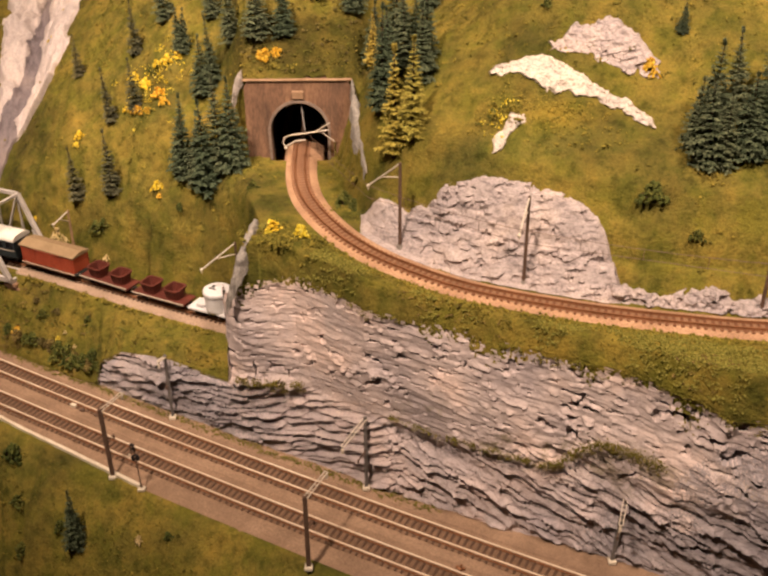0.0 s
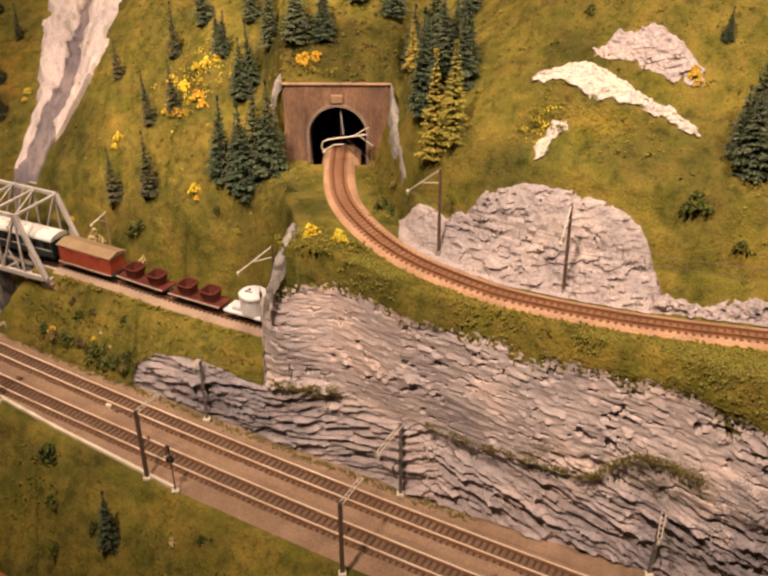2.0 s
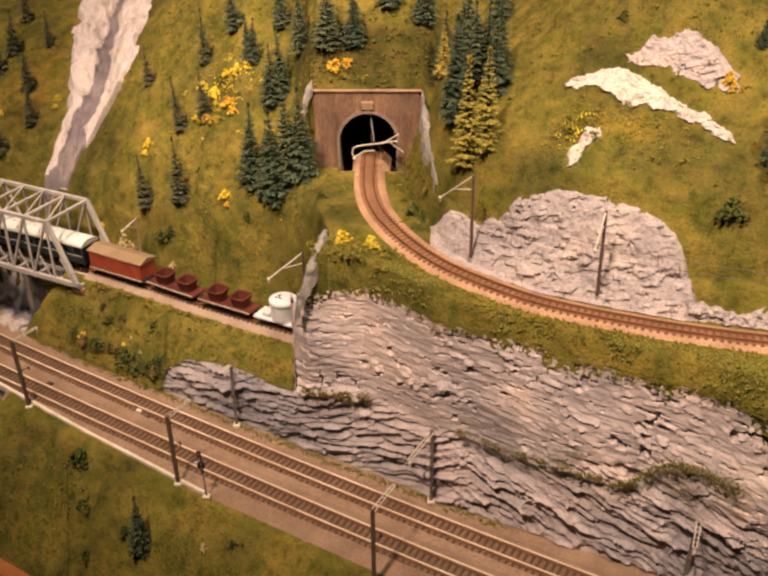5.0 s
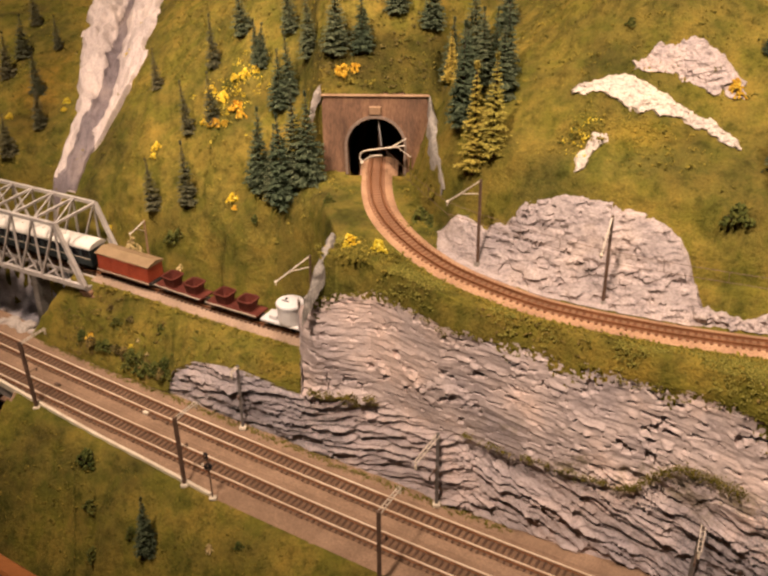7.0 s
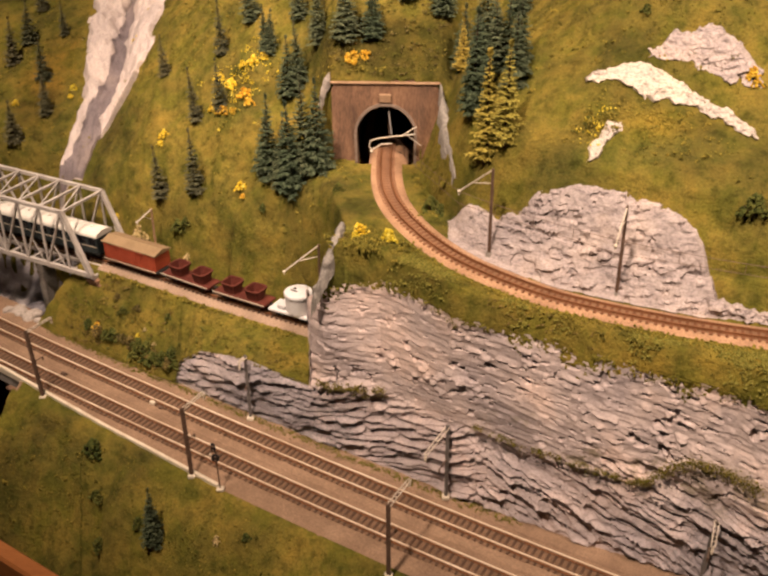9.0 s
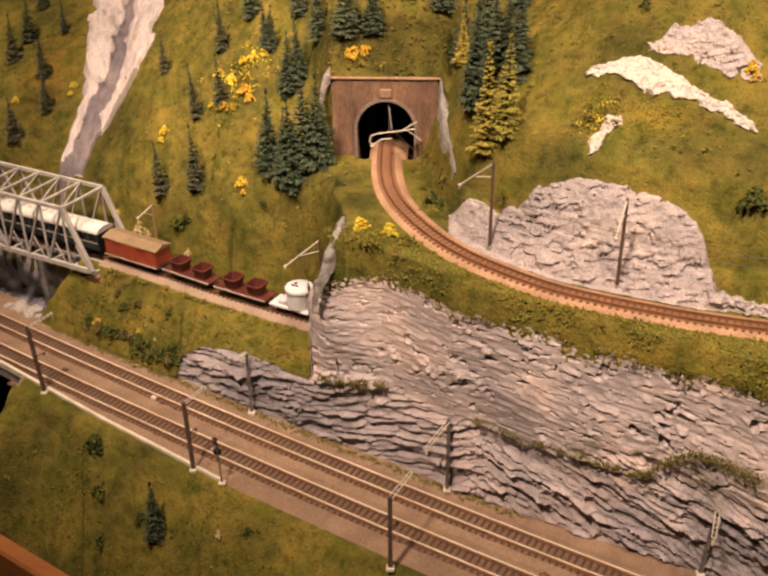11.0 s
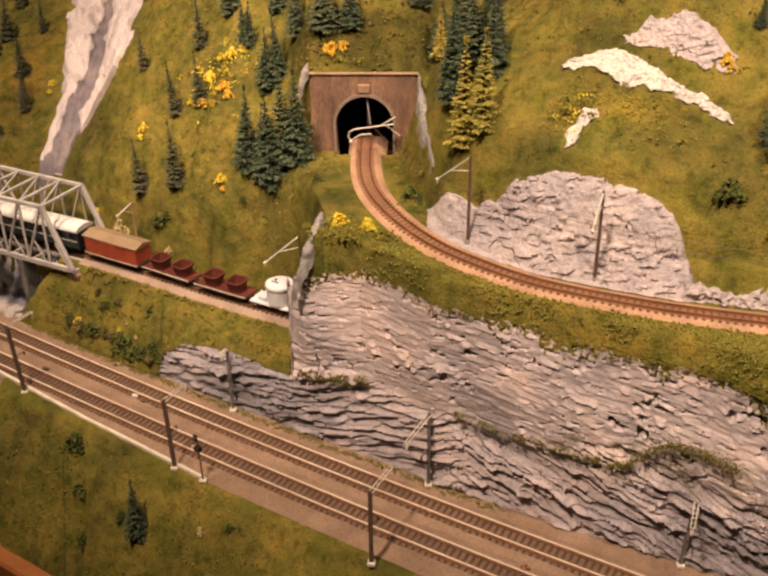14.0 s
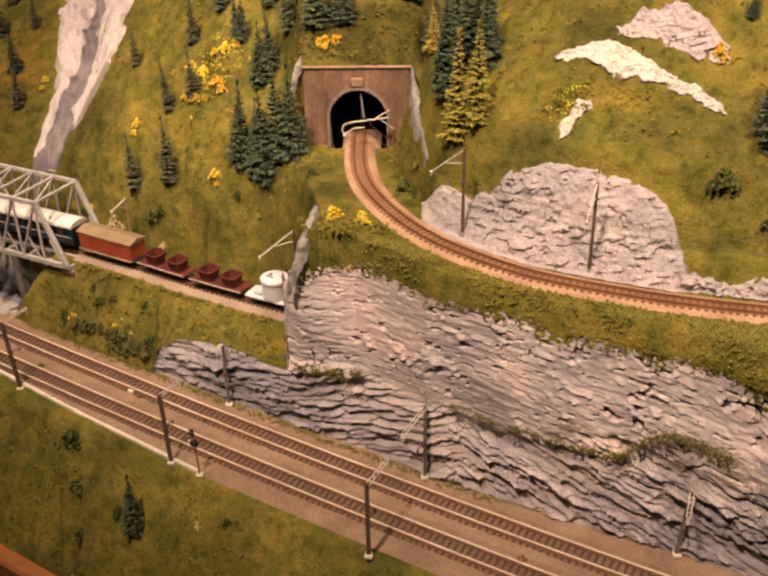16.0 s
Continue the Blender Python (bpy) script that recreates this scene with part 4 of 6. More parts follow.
# ---- truss bridge of the branch line ----
def truss_bridge():
    o, u, w = Vector((-0.478, 1.332, 0)), Vector((-0.909, 0.417, 0)), Vector((0.417, 0.909, 0))
    br = empty("truss_bridge", Matrix.Translation(o + Vector((0, 0, 0.078))), "pale grey steel truss bridge carrying the branch line", "bridge")
    back = br.matrix_world.inverted()

    def bar(name, p, q, a, b=None):
        bm = bmesh.new()
        add_bar(bm, back @ p, back @ q, a, b)
        part(name, bm, BRIDGE, br)

    n, gap, zb, zt, hw = 8, 0.0375, 0.086, 0.170, 0.038
    at = lambda s, side, z: o + u * s + w * side + Vector((0, 0, z))
    for side in (-hw, hw):
        s0, s1 = -0.008, -0.008 + gap * n
        bar("bottom_chord", at(s0 - 0.002, side, zb), at(s1 + 0.002, side, zb), 0.0045, 0.006)
        bar("top_chord", at(0.0275, side, zt), at(s1 - 0.0355, side, zt), 0.0045, 0.0045)
        bar("end_post", at(s0, side, zb), at(0.0275, side, zt), 0.0058, 0.0046)
        bar("end_post", at(s1, side, zb), at(s1 - 0.0355, side, zt), 0.005, 0.0042)
        for k in range(1, n):
            s = s0 + gap * k
            bar("vertical", at(s, side, zb), at(s, side, zt), 0.0028, 0.0022)
            if k < n - 1:
                a, b = ((s, zt), (s + gap, zb)) if k < n / 2 else ((s, zb), (s + gap, zt))
                bar("diagonal", at(a[0], side, a[1]), at(b[0], side, b[1]), 0.0032, 0.0022)
        for k in range(n):
            bar("diagonal", at(s0 + gap * (k + 0.15), side, zb), at(s0 + gap * (k + 0.62), side, zb + 0.034), 0.0014, 0.0014)
    for k in range(n - 1):
        s = 0.0275 + gap * k
        bar("cross_strut", at(s, -hw, zt), at(s, hw, zt), 0.0036, 0.003)
        if k < n - 2:
            bar("wind_brace", at(s, -hw, zt), at(s + gap, hw, zt), 0.002, 0.002)
    for k in range(n + 1):
        s = -0.008 + gap * k
        bar("floor_beam", at(s, -hw, 0.082), at(s, hw, 0.082), 0.004, 0.005)
    for side in (-0.012, 0.012):
        bar("stringer", at(-0.012, side, 0.0855), at(gap * n, side, 0.0855), 0.003, 0.004)


truss_bridge()


def abutment():
    bm = bmesh.new()
    m = Matrix.Translation((-0.472, 1.326, 0.030)) @ Matrix.Rotation(math.atan2(0.417, -0.909), 4, "Z")
    add_box(bm, (-0.010, -0.036, 0.015), (0.012, 0.032, 0.043), 0.001, m)
    add_box(bm, (-0.006, -0.038, 0.043), (0.014, 0.034, 0.049), 0.001, m)
    tagged(part("bridge_abutment", bm, PORTAL, None), "reddish brown masonry abutment under the truss bridge's end", "abutment")
    bm = bmesh.new()
    m = Matrix.Translation((-0.585, 1.382, 0.0)) @ Matrix.Rotation(math.atan2(0.417, -0.909), 4, "Z")
    add_box(bm, (-0.005, -0.012, -0.12), (0.005, 0.012, 0.078), 0.001, m)
    tagged(part("bridge_pier", bm, STONE, None), "grey stone pier standing in the gorge", "pier")


abutment()
bm = bmesh.new()
m = Matrix.Translation((-0.566, main_y(-0.566) - 0.056, 0)) @ Matrix.Rotation(math.atan(-0.6), 4, "Z")
add_box(bm, (-0.004, -0.022, -0.14), (0.006, 0.050, -0.026), 0.001, m)
add_box(bm, (-0.006, -0.024, -0.026), (0.007, 0.052, -0.0222), 0.0008, m)
tagged(part("bridge_abutment", bm, PORTAL, None), "reddish brown masonry abutment under the main line's deck", "abutment")


def deck():
    """The plain girder deck that carries the main line across the gorge."""
    bm = bmesh.new()
    xs2 = np.linspace(-1.0, -0.545, 30)
    rows = []
    for vv, z in ((-0.0765, -0.0065), (-0.0765, -0.022), (0.036, -0.022), (0.036, -0.0065)):
        rows.append([bm.verts.new((x, main_y(x) + vv, z)) for x in xs2])
    for a, b in zip(rows, rows[1:] + rows[:1]):
        for k in range(len(xs2) - 1):
            bm.faces.new((a[k], a[k + 1], b[k + 1], b[k]))
    tagged(part("girder_deck", bm, STONE, None), "grey deck carrying the main line across the gorge", "bridge deck", kind="structure")


deck()

x = np.linspace(-0.95, -0.266, 90)
kerb_v = np.interp(x, [-0.95, -0.58, -0.42, -0.35, -0.266], [-0.070, -0.0755, -0.0885, -0.092, -0.098])
c = np.stack([x, main_y(x) + kerb_v, np.full_like(x, -0.003)], 1)
v, f = sweep(c, [(-0.0022, -0.004), (-0.0022, 0.0040), (-0.0014, 0.0050), (0.0014, 0.0050), (0.0022, 0.0040), (0.0022, -0.004)])
tagged(mesh_object("edge_kerb", v, f, KERB, None, False), "cream concrete kerb along the main line's front edge", "kerb", kind="structure")
R = np.linspace(0, 1, 9)[:, None]
keep = x > -0.556
V = -0.114 + R * (kerb_v[keep] - 0.0015 + 0.114)[None]
X = np.broadcast_to(x[keep][None], V.shape)
lift = np.clip((V + 0.112) / 0.012, 0, 1)
Z = np.where(V < -0.105, front_height(X, V) - 0.0005, -0.004) + 0.0022 * lift + 0.0010 * fbm(X * 90, V * 90, 5.0, 3) * lift
tagged(sheet("grass_shoulder", np.stack([X, main_y(X) + V, Z], -1), GRASS), "grass growing up to the main line's kerb", "verge", kind="structure")


# ---- masts ----
def lattice(bm, p, q, wide, thick):
    p, q = Vector(p), Vector(q)
    d = (q - p).normalized()
    s = d.cross(Vector((0, 0, 1))).normalized() * wide / 2
    for k in (-1, 1):
        add_bar(bm, p + k * s, q + k * s * 0.8, thick)
    n = 6
    for k in range(n + 1):
        a = p + (q - p) * k / n
        add_bar(bm, a + s, a - s, thick * 0.9)


def big_mast(x, y, top, toward, reach, label, lean=(0, 0), mat=None, wide=0.0042):
    m = empty("catenary_mast", Matrix.Translation((x, y, -0.004)), label, "catenary mast", "main line masts")
    t = Vector((lean[0], lean[1], top + 0.004))
    bm = bmesh.new()
    add_bar(bm, (0, -0.0011, 0.002), t + Vector((0, -0.0011, 0)), wide, 0.0009, (0, 1, 0))
    add_bar(bm, (0, 0.0011, 0.002), t + Vector((0, 0.0011, 0)), wide, 0.0009, (0, 1, 0))
    add_bar(bm, (0, 0, 0.002), t, 0.0008, 0.0022, (0, 1, 0))
    part("pole", bm, mat or MASTSTEEL, m)
    bm = bmesh.new()
    add_box(bm, (-0.004, -0.004, 0), (0.004, 0.004, 0.0045), 0.0008)
    part("base", bm, CREAM, m, "pale concrete base")
    d = Vector((*toward, 0)).normalized()
    a = t + Vector((0, 0, -0.002))
    b = a + d * reach
    bm = bmesh.new()
    lattice(bm, a, b, 0.0042, 0.0009)
    part("bracket", bm, PALEMETAL, m, "pale lattice bracket")
    bm = bmesh.new()
    add_tube(bm, b, b - Vector((0, 0, 0.009)), 0.0007, n=6)
    for k in range(3):
        add_tube(bm, b - Vector((0, 0, 0.003 + 0.002 * k)), b - Vector((0, 0, 0.004 + 0.002 * k)), 0.0014, n=8)
    part("insulator", bm, CREAM, m, "cream insulator stack")
    bm = bmesh.new()
    c0 = t * 0.55
    add_tube(bm, c0 + d * 0.001, c0 + d * reach * 0.35 - Vector((0, 0, 0.001)), 0.0007, n=6)
    add_tube(bm, c0 + d * reach * 0.35, c0 + d * reach * 0.35 - Vector((0, 0, 0.005)), 0.0011, n=6)
    part("steady_arm", bm, MASTSTEEL, m)
    return m


across = (0.44, 0.90)
away = (-0.44, -0.90)
dark = "dark brown steel mast with a lattice bracket beside the main line"
pale = "grey steel mast with a lattice bracket at the cliff foot"
big_mast(-0.0775, 0.871, 0.088, across, 0.042, dark)
big_mast(-0.2995, 1.008, 0.088, across, 0.036, dark, (-0.002, 0.001))
big_mast(-0.514, 1.145, 0.087, across, 0.040, dark, (-0.009, 0.009))
big_mast(-0.0225, 0.9865, 0.092, away, 0.050, pale, (0, 0), GREYSTEEL, 0.0036)
big_mast(-0.2530, 1.1145, 0.086, away, 0.012, pale, (0, 0), GREYSTEEL, 0.0030)
big_mast(0.2190, 0.8760, 0.080, (-0.33, -0.95), 0.042, pale, (0.006, 0.004), GREYSTEEL)


def slim_mast(x, y, z, top, arm, label, stay=True, mat=None):
    """A round pole with a tube bracket that reaches down to a point over the track."""
    m = empty("catenary_pole", Matrix.Translation((x, y, z)), label, "catenary mast", "upper line masts")
    h = top - z
    bm = bmesh.new()
    add_tube(bm, (0, 0, -0.004), (0, 0, h), 0.0019, 0.0014, 8)
    part("pole", bm, mat or MASTSTEEL, m)
    bm = bmesh.new()
    add_tube(bm, (0, 0, -0.003), (0, 0, 0.003), 0.0036, 0.003, 8)
    part("base", bm, STONE, m)
    b = Vector(arm) - Vector((x, y, z))
    a = Vector((0, 0, h - 0.001))
    bm = bmesh.new()
    add_tube(bm, a, b, 0.0009, 0.0009, 6)
    if stay:
        add_tube(bm, a - Vector((0, 0, 0.014)), a + (b - a) * 0.6, 0.0006, 0.0006, 6)
    part("bracket", bm, PALEMETAL, m, "pale tube bracket")
    bm = bmesh.new()
    bmesh.ops.create_uvsphere(bm, u_segments=8, v_segments=6, radius=0.0019, matrix=Matrix.Translation(b))
    add_tube(bm, b, b - Vector((0, 0, 0.004)), 0.0008, n=6)
    part("insulator", bm, CREAM, m, "cream insulator ball")
    return m


slim = "thin dark catenary pole with a pale bracket beside the upper track"
slim_mast(0.0145, 1.061, 0.250, 0.342, (-0.017, 1.075, 0.312), slim)
slim_mast(0.1325, 0.999, 0.242, 0.334, (0.122, 0.978, 0.304), slim)
slim_mast(0.345, 0.947, 0.238, 0.330, (0.338, 0.918, 0.300), slim)
slim_mast(-0.402, 1.312, 0.087, 0.176, (-0.416, 1.292, 0.166), "thin pale catenary pole beside the branch track", True, TANSTONE)
slim_mast(-0.172, 1.181, 0.087, 0.196, (-0.212, 1.172, 0.165), "thin catenary pole at the branch tunnel with a sloping bracket")


def tunnel_bracket():
    m = empty("tunnel_bracket", Matrix.Translation((-0.0945, 1.262, 0.256)), "pale overhead line bracket before the tunnel mouth", "catenary mast")
    p = lambda x, z, y=0.0: (x + 0.0945, y, z - 0.256)
    bm = bmesh.new()
    add_tube(bm, p(-0.0985, 0.326, 0.034), p(-0.0925, 0.298, 0.004), 0.0009, n=6)
    part("drop_pole", bm, GREYSTEEL, m, "dark drop pole hanging from the arch")
    bm = bmesh.new()
    pts = [p(-0.092, 0.288), p(-0.104, 0.287), p(-0.115, 0.280), p(-0.1185, 0.284), p(-0.1165, 0.291), p(-0.109, 0.294), p(-0.065, 0.300)]
    for a, b in zip(pts, pts[1:]):
        add_tube(bm, a, b, 0.0009, n=6)
    add_tube(bm, p(-0.082, 0.297), p(-0.063, 0.309), 0.0008, n=6)
    add_tube(bm, p(-0.075, 0.299), p(-0.058, 0.286), 0.0006, n=6)
    part("bracket", bm, PALEMETAL, m)
    bm = bmesh.new()
    bmesh.ops.create_uvsphere(bm, u_segments=8, v_segments=6, radius=0.0022, matrix=Matrix.Translation(p(-0.1155, 0.2785)))
    part("insulator", bm, CREAM, m)


tunnel_bracket()


def wires(name, points, sag, label, low=0.013):
    """A carrying wire and a contact wire with droppers between supports."""
    ob = empty(name, Matrix(), label, "overhead wire", kind="structure")
    upper_w, lower_w = bmesh.new(), bmesh.new()
    for a, b in zip(points, points[1:]):
        a, b = Vector(a), Vector(b)
        prev = None
        for k in range(9):
            t = k / 8
            q = a.lerp(b, t) - Vector((0, 0, sag * 4 * t * (1 - t)))
            c = a.lerp(b, t) - Vector((0, 0, low))
            if prev:
                add_tube(upper_w, prev[0], q, 0.00027, n=4, cap=False)
                add_tube(lower_w, prev[1], c, 0.00027, n=4, cap=False)
            if 0 < k < 8 and k % 2 == 0:
                add_tube(upper_w, q, c, 0.0003, n=4, cap=False)
            prev = (q, c)
    part("carrying_wire", upper_w, MASTSTEEL, ob)
    part("contact_wire", lower_w, MASTSTEEL, ob)


wires("overhead_wire", [(-0.1, 1.34, 0.305), (-0.095, 1.26, 0.303), (-0.017, 1.075, 0.312), (0.122, 0.978, 0.310), (0.338, 0.918, 0.304), (0.55, 0.898, 0.300)], 0.003, "thin dark overhead wires above the upper track")


def signal():
    m = empty("signal", Matrix.Translation((-0.264, 0.9875, -0.003)), "small dark two-headed light signal beside the main line", "signal")
    bm = bmesh.new()
    add_tube(bm, (0, 0, 0), (-0.002, 0.002, 0.058), 0.0009, n=6)
    part("pole", bm, MASTSTEEL, m)
    bm = bmesh.new()
    add_box(bm, (-0.004, -0.0035, 0), (0.004, 0.0035, 0.003), 0.0006)
    part("base", bm, CREAM, m, "pale base")
    bm = bmesh.new()
    add_tube(bm, (-0.0012, -0.0016, 0.044), (-0.0012, 0.0012, 0.044), 0.0045, 0.0040, 10)
    lower = part("signal_head", bm, NEARBLACK, m, "round black signal head")
    bm = bmesh.new()
    add_box(bm, (-0.0054, -0.0010, 0.0515), (-0.0008, 0.0018, 0.0625), 0.0012)
    upper_head = part("signal_head", bm, NEARBLACK, m, "narrow black signal head")
    for head, spots in ((lower, ((-0.0012, 0.0465), (-0.0012, 0.0415))), (upper_head, ((-0.0031, 0.0595), (-0.0031, 0.0545)))):
        bm = bmesh.new()
        for x, z in spots:
            add_tube(bm, (x, -0.0010, z), (x, -0.0028, z), 0.0012, n=8)
        part("lamp_hood", bm, MASTSTEEL, head)
    bm = bmesh.new()
    add_box(bm, (-0.0082, -0.0012, 0.0455), (-0.0056, 0.0010, 0.0485), 0.0005)
    part("marker_plate", bm, CREAM, m, "small cream marker plate")


signal()


def lineside_box(x, across, mat, label, size=(0.007, 0.0045, 0.004)):
    """A small housing with a lid, lying beside the rails."""
    y = main_y(x) + across
    m = empty("lineside_box", Matrix.Translation((x, y, -0.0026)) @ Matrix.Rotation(math.atan(-0.57), 4, "Z"), label, "lineside box", "lineside boxes")
    a, b, c = size
    bm = bmesh.new()
    add_box(bm, (-a / 2, -b / 2, 0), (a / 2, b / 2, c * 0.75), 0.0004)
    part("housing", bm, mat, m)
    bm = bmesh.new()
    add_box(bm, (-a / 2 - 0.0003, -b / 2 - 0.0003, c * 0.75), (a / 2 + 0.0003, b / 2 + 0.0003, c), 0.0004)
    part("lid", bm, mat, m)


lineside_box(-0.3763, -0.0150, CREAM, "small cream point motor box beside the rails")
lineside_box(-0.3640, -0.0165, MASTSTEEL, "small dark box beside the rails", (0.006, 0.004, 0.003))
lineside_box(-0.3456, -0.0160, MASTSTEEL, "small dark box beside the rails", (0.004, 0.003, 0.003))
lineside_box(-0.5050, -0.0340, MASTSTEEL, "small dark box beside the rails", (0.008, 0.004, 0.003))

# ---- stone edges beside the portals ----
def stone_strip(name, pts, mat, label, category, seed=1.0, high=0.005):
    """A rough stone rib along a falling line: points of its crest and its half width at each."""
    c = smooth_curve(pts, 10)
    t = np.gradient(c[:, :3], axis=0)
    across = np.stack([t[:, 1], -t[:, 0]], 1)
    across /= np.linalg.norm(across, axis=1)[:, None]
    A = np.linspace(-1, 1, 15)[None]
    w = c[:, 3:4] * (1 + 0.3 * fbm(np.arange(len(c))[:, None] * 0.35, 0.0, seed, 2))
    X, Y = c[:, 0:1] + A * w * across[:, 0:1], c[:, 1:2] + A * w * across[:, 1:2]
    Z = c[:, 2:3] + high * (1 - A ** 2) - 0.014 * np.abs(A) ** 6 - high
    rough = 0.0016 * fbm(X * 130, Y * 90, Z * 130 + seed, 3)
    return tagged(sheet(name, np.stack([X, Y - rough, Z + rough], -1), mat, smooth=False), label, category, kind="structure")


stone_strip("wing_wall", [(-0.0365, 1.282, 0.353, 0.0022), (-0.034, 1.262, 0.344, 0.0045), (-0.0300, 1.232, 0.330, 0.0090), (-0.0265, 1.20, 0.320, 0.0070), (-0.0225, 1.175, 0.312, 0.0050), (-0.020, 1.150, 0.294, 0.0026)], STONE, "grey stone wing wall falling away from the portal", "wing wall", 2.0)
stone_strip("wing_wall", [(-0.1645, 1.288, 0.364, 0.0018), (-0.170, 1.286, 0.358, 0.0026), (-0.1740, 1.283, 0.345, 0.0028), (-0.177, 1.279, 0.328, 0.0020)], PALESTONE, "short grey stone wing wall beside the portal", "wing wall", 3.0, 0.003)
stone_strip("retaining_wall", [(-0.1375, 1.116, 0.2565, 0.0040), (-0.1390, 1.103, 0.256, 0.0060), (-0.1420, 1.082, 0.253, 0.0070), (-0.1470, 1.067, 0.245, 0.0065), (-0.1525, 1.058, 0.233, 0.0055), (-0.159, 1.054, 0.215, 0.0045), (-0.165, 1.055, 0.195, 0.0040)], STONE, "grey stone edge wall above the branch tunnel", "retaining wall", 4.0)

# branch tunnel mouth in the rock
def branch_mouth():
    bm = bmesh.new()
    m = Matrix.Translation((-0.160, 1.170, 0.078)) @ Matrix.Rotation(math.radians(-25), 4, "Z")
    for a, b in (((-0.002, -0.034, 0), (0.006, -0.021, 0.085)), ((-0.002, 0.021, 0), (0.006, 0.034, 0.085)), ((-0.002, -0.021, 0.068), (0.006, 0.021, 0.085))):
        add_box(bm, a, b, 0, m)
    tagged(part("branch_portal", bm, STONE, None), "plain grey stone portal of the branch tunnel", "tunnel portal")


branch_mouth()

# wooden front board of the layout
x = np.linspace(-1.1, 0.7, 60)
c = np.stack([x, main_y(x) - 0.236, np.full_like(x, -0.125)], 1)
v, f = sweep(c, [(-0.011, -0.875), (-0.011, -0.004), (-0.008, 0.0), (0.008, 0.0), (0.011, -0.004), (0.011, -0.875)])
tagged(mesh_object("front_board", v, f, WOOD, None, False), "orange-brown varnished board along the layout's front", "board", kind="structure")

bm = bmesh.new()
for k, (a, b, r) in enumerate(((0, 0, 0.003), (0.004, 0.001, 0.0022), (-0.002, 0.003, 0.0018), (0.002, 0.005, 0.0015))):
    bmesh.ops.create_icosphere(bm, subdivisions=1, radius=r, matrix=Matrix.Translation((0.069 + a, 0.866 + b, -0.001)) @ Matrix.Rotation(k, 4, "X"))
tagged(part("red_scrap", bm, RUSTRAIL, None), "small heap of rusty red scrap between the tracks", "scrap")

# ---- the train on the branch line ----
REDWAGON = grainy("oxide_red_paint", [(0.3, (0.27, 0.045, 0.022)), (0.7, (0.40, 0.08, 0.036))], 50, 500, 0.25, 0.5)
TANROOF = grainy("tan_roof", [(0.3, (0.22, 0.145, 0.075)), (0.7, (0.31, 0.21, 0.115))], 40, 500, 0.2, 0.7)
WHITEROOF = grainy("white_roof", [(0.3, (0.62, 0.57, 0.5)), (0.7, (0.78, 0.72, 0.64))], 40, 400, 0.15, 0.45)
COACH = grainy("dark_green_coach_paint", [(0.3, (0.018, 0.024, 0.026)), (0.7, (0.03, 0.04, 0.042))], 40, 400, 0.2, 0.35)
CHASSIS = grainy("black_chassis", [(0.3, (0.012, 0.011, 0.01)), (0.7, (0.03, 0.026, 0.022))], 60, 500, 0.3, 0.7)
TUBRED = grainy("rusty_tub_red", [(0.3, (0.075, 0.017, 0.011)), (0.7, (0.135, 0.032, 0.02))], 70, 500, 0.35, 0.6)
SILVER = grainy("silver_tank_paint", [(0.3, (0.60, 0.57, 0.56)), (0.7, (0.74, 0.70, 0.68))], 40, 400, 0.1, 0.35, 0.1)
LOCOBROWN = grainy("brown_loco_paint", [(0.3, (0.06, 0.028, 0.018)), (0.7, (0.11, 0.045, 0.028))], 50, 500, 0.25, 0.45)


def window_glass():
    m, n, l, b = material("dark_window_glass", 0.08, 0, 0.6)
    b.inputs["Base Color"].default_value = (0.012, 0.012, 0.014, 1)
    return m


GLASS = window_glass()
branch_line = resampled(BRANCH, 0.001)


WAGONORANGE = grainy("orange_red_wagon_paint", [(0.3, (0.36, 0.075, 0.025)), (0.7, (0.50, 0.12, 0.04))], 40, 500, 0.25, 0.5)
LOGBARK = grainy("brown_log_bark", [(0.3, (0.13, 0.08, 0.045)), (0.7, (0.26, 0.17, 0.10))], 90, 600, 0.5, 0.9)
DRYWOOD = grainy("pale_sawn_wood", [(0.3, (0.40, 0.28, 0.15)), (0.7, (0.52, 0.38, 0.22))], 120, 600, 0.25, 0.8)


def on_branch(x):
    """Pose on the branch rails at a given x: local x runs with the line."""
    k = int(np.argmin(np.abs(branch_line[:, 0] - x)))
    p, t = branch_line[k], branch_line[k + 3] - branch_line[k - 3]
    return Matrix.Translation((p[0], p[1], p[2] + 0.0032)) @ Matrix.Rotation(math.atan2(t[1], t[0]), 4, "Z")


def rounded_box(a, b, r):
    bm = bmesh.new()
    add_box(bm, a, b, r)
    return bm


def wheels(thing, places, r=0.0046):
    for x in places:
        bm = bmesh.new()
        for s in (-0.0058, 0.0058):
            add_tube(bm, (x, s - 0.0012, r), (x, s + 0.0012, r), r, n=14)
            add_tube(bm, (x, s - 0.0016 * np.sign(s), r), (x, s - 0.0008 * np.sign(s), r), r * 1.15, n=14)
        add_tube(bm, (x, -0.0058, r), (x, 0.0058, r), 0.001, n=6)
        part("wheelset", bm, CHASSIS, thing)
        for s in (-1, 1):
            part("axlebox", rounded_box((x - 0.0022, s * 0.0088 - 0.001, 0.003), (x + 0.0022, s * 0.0088 + 0.001, 0.0075), 0.0005), CHASSIS, thing)


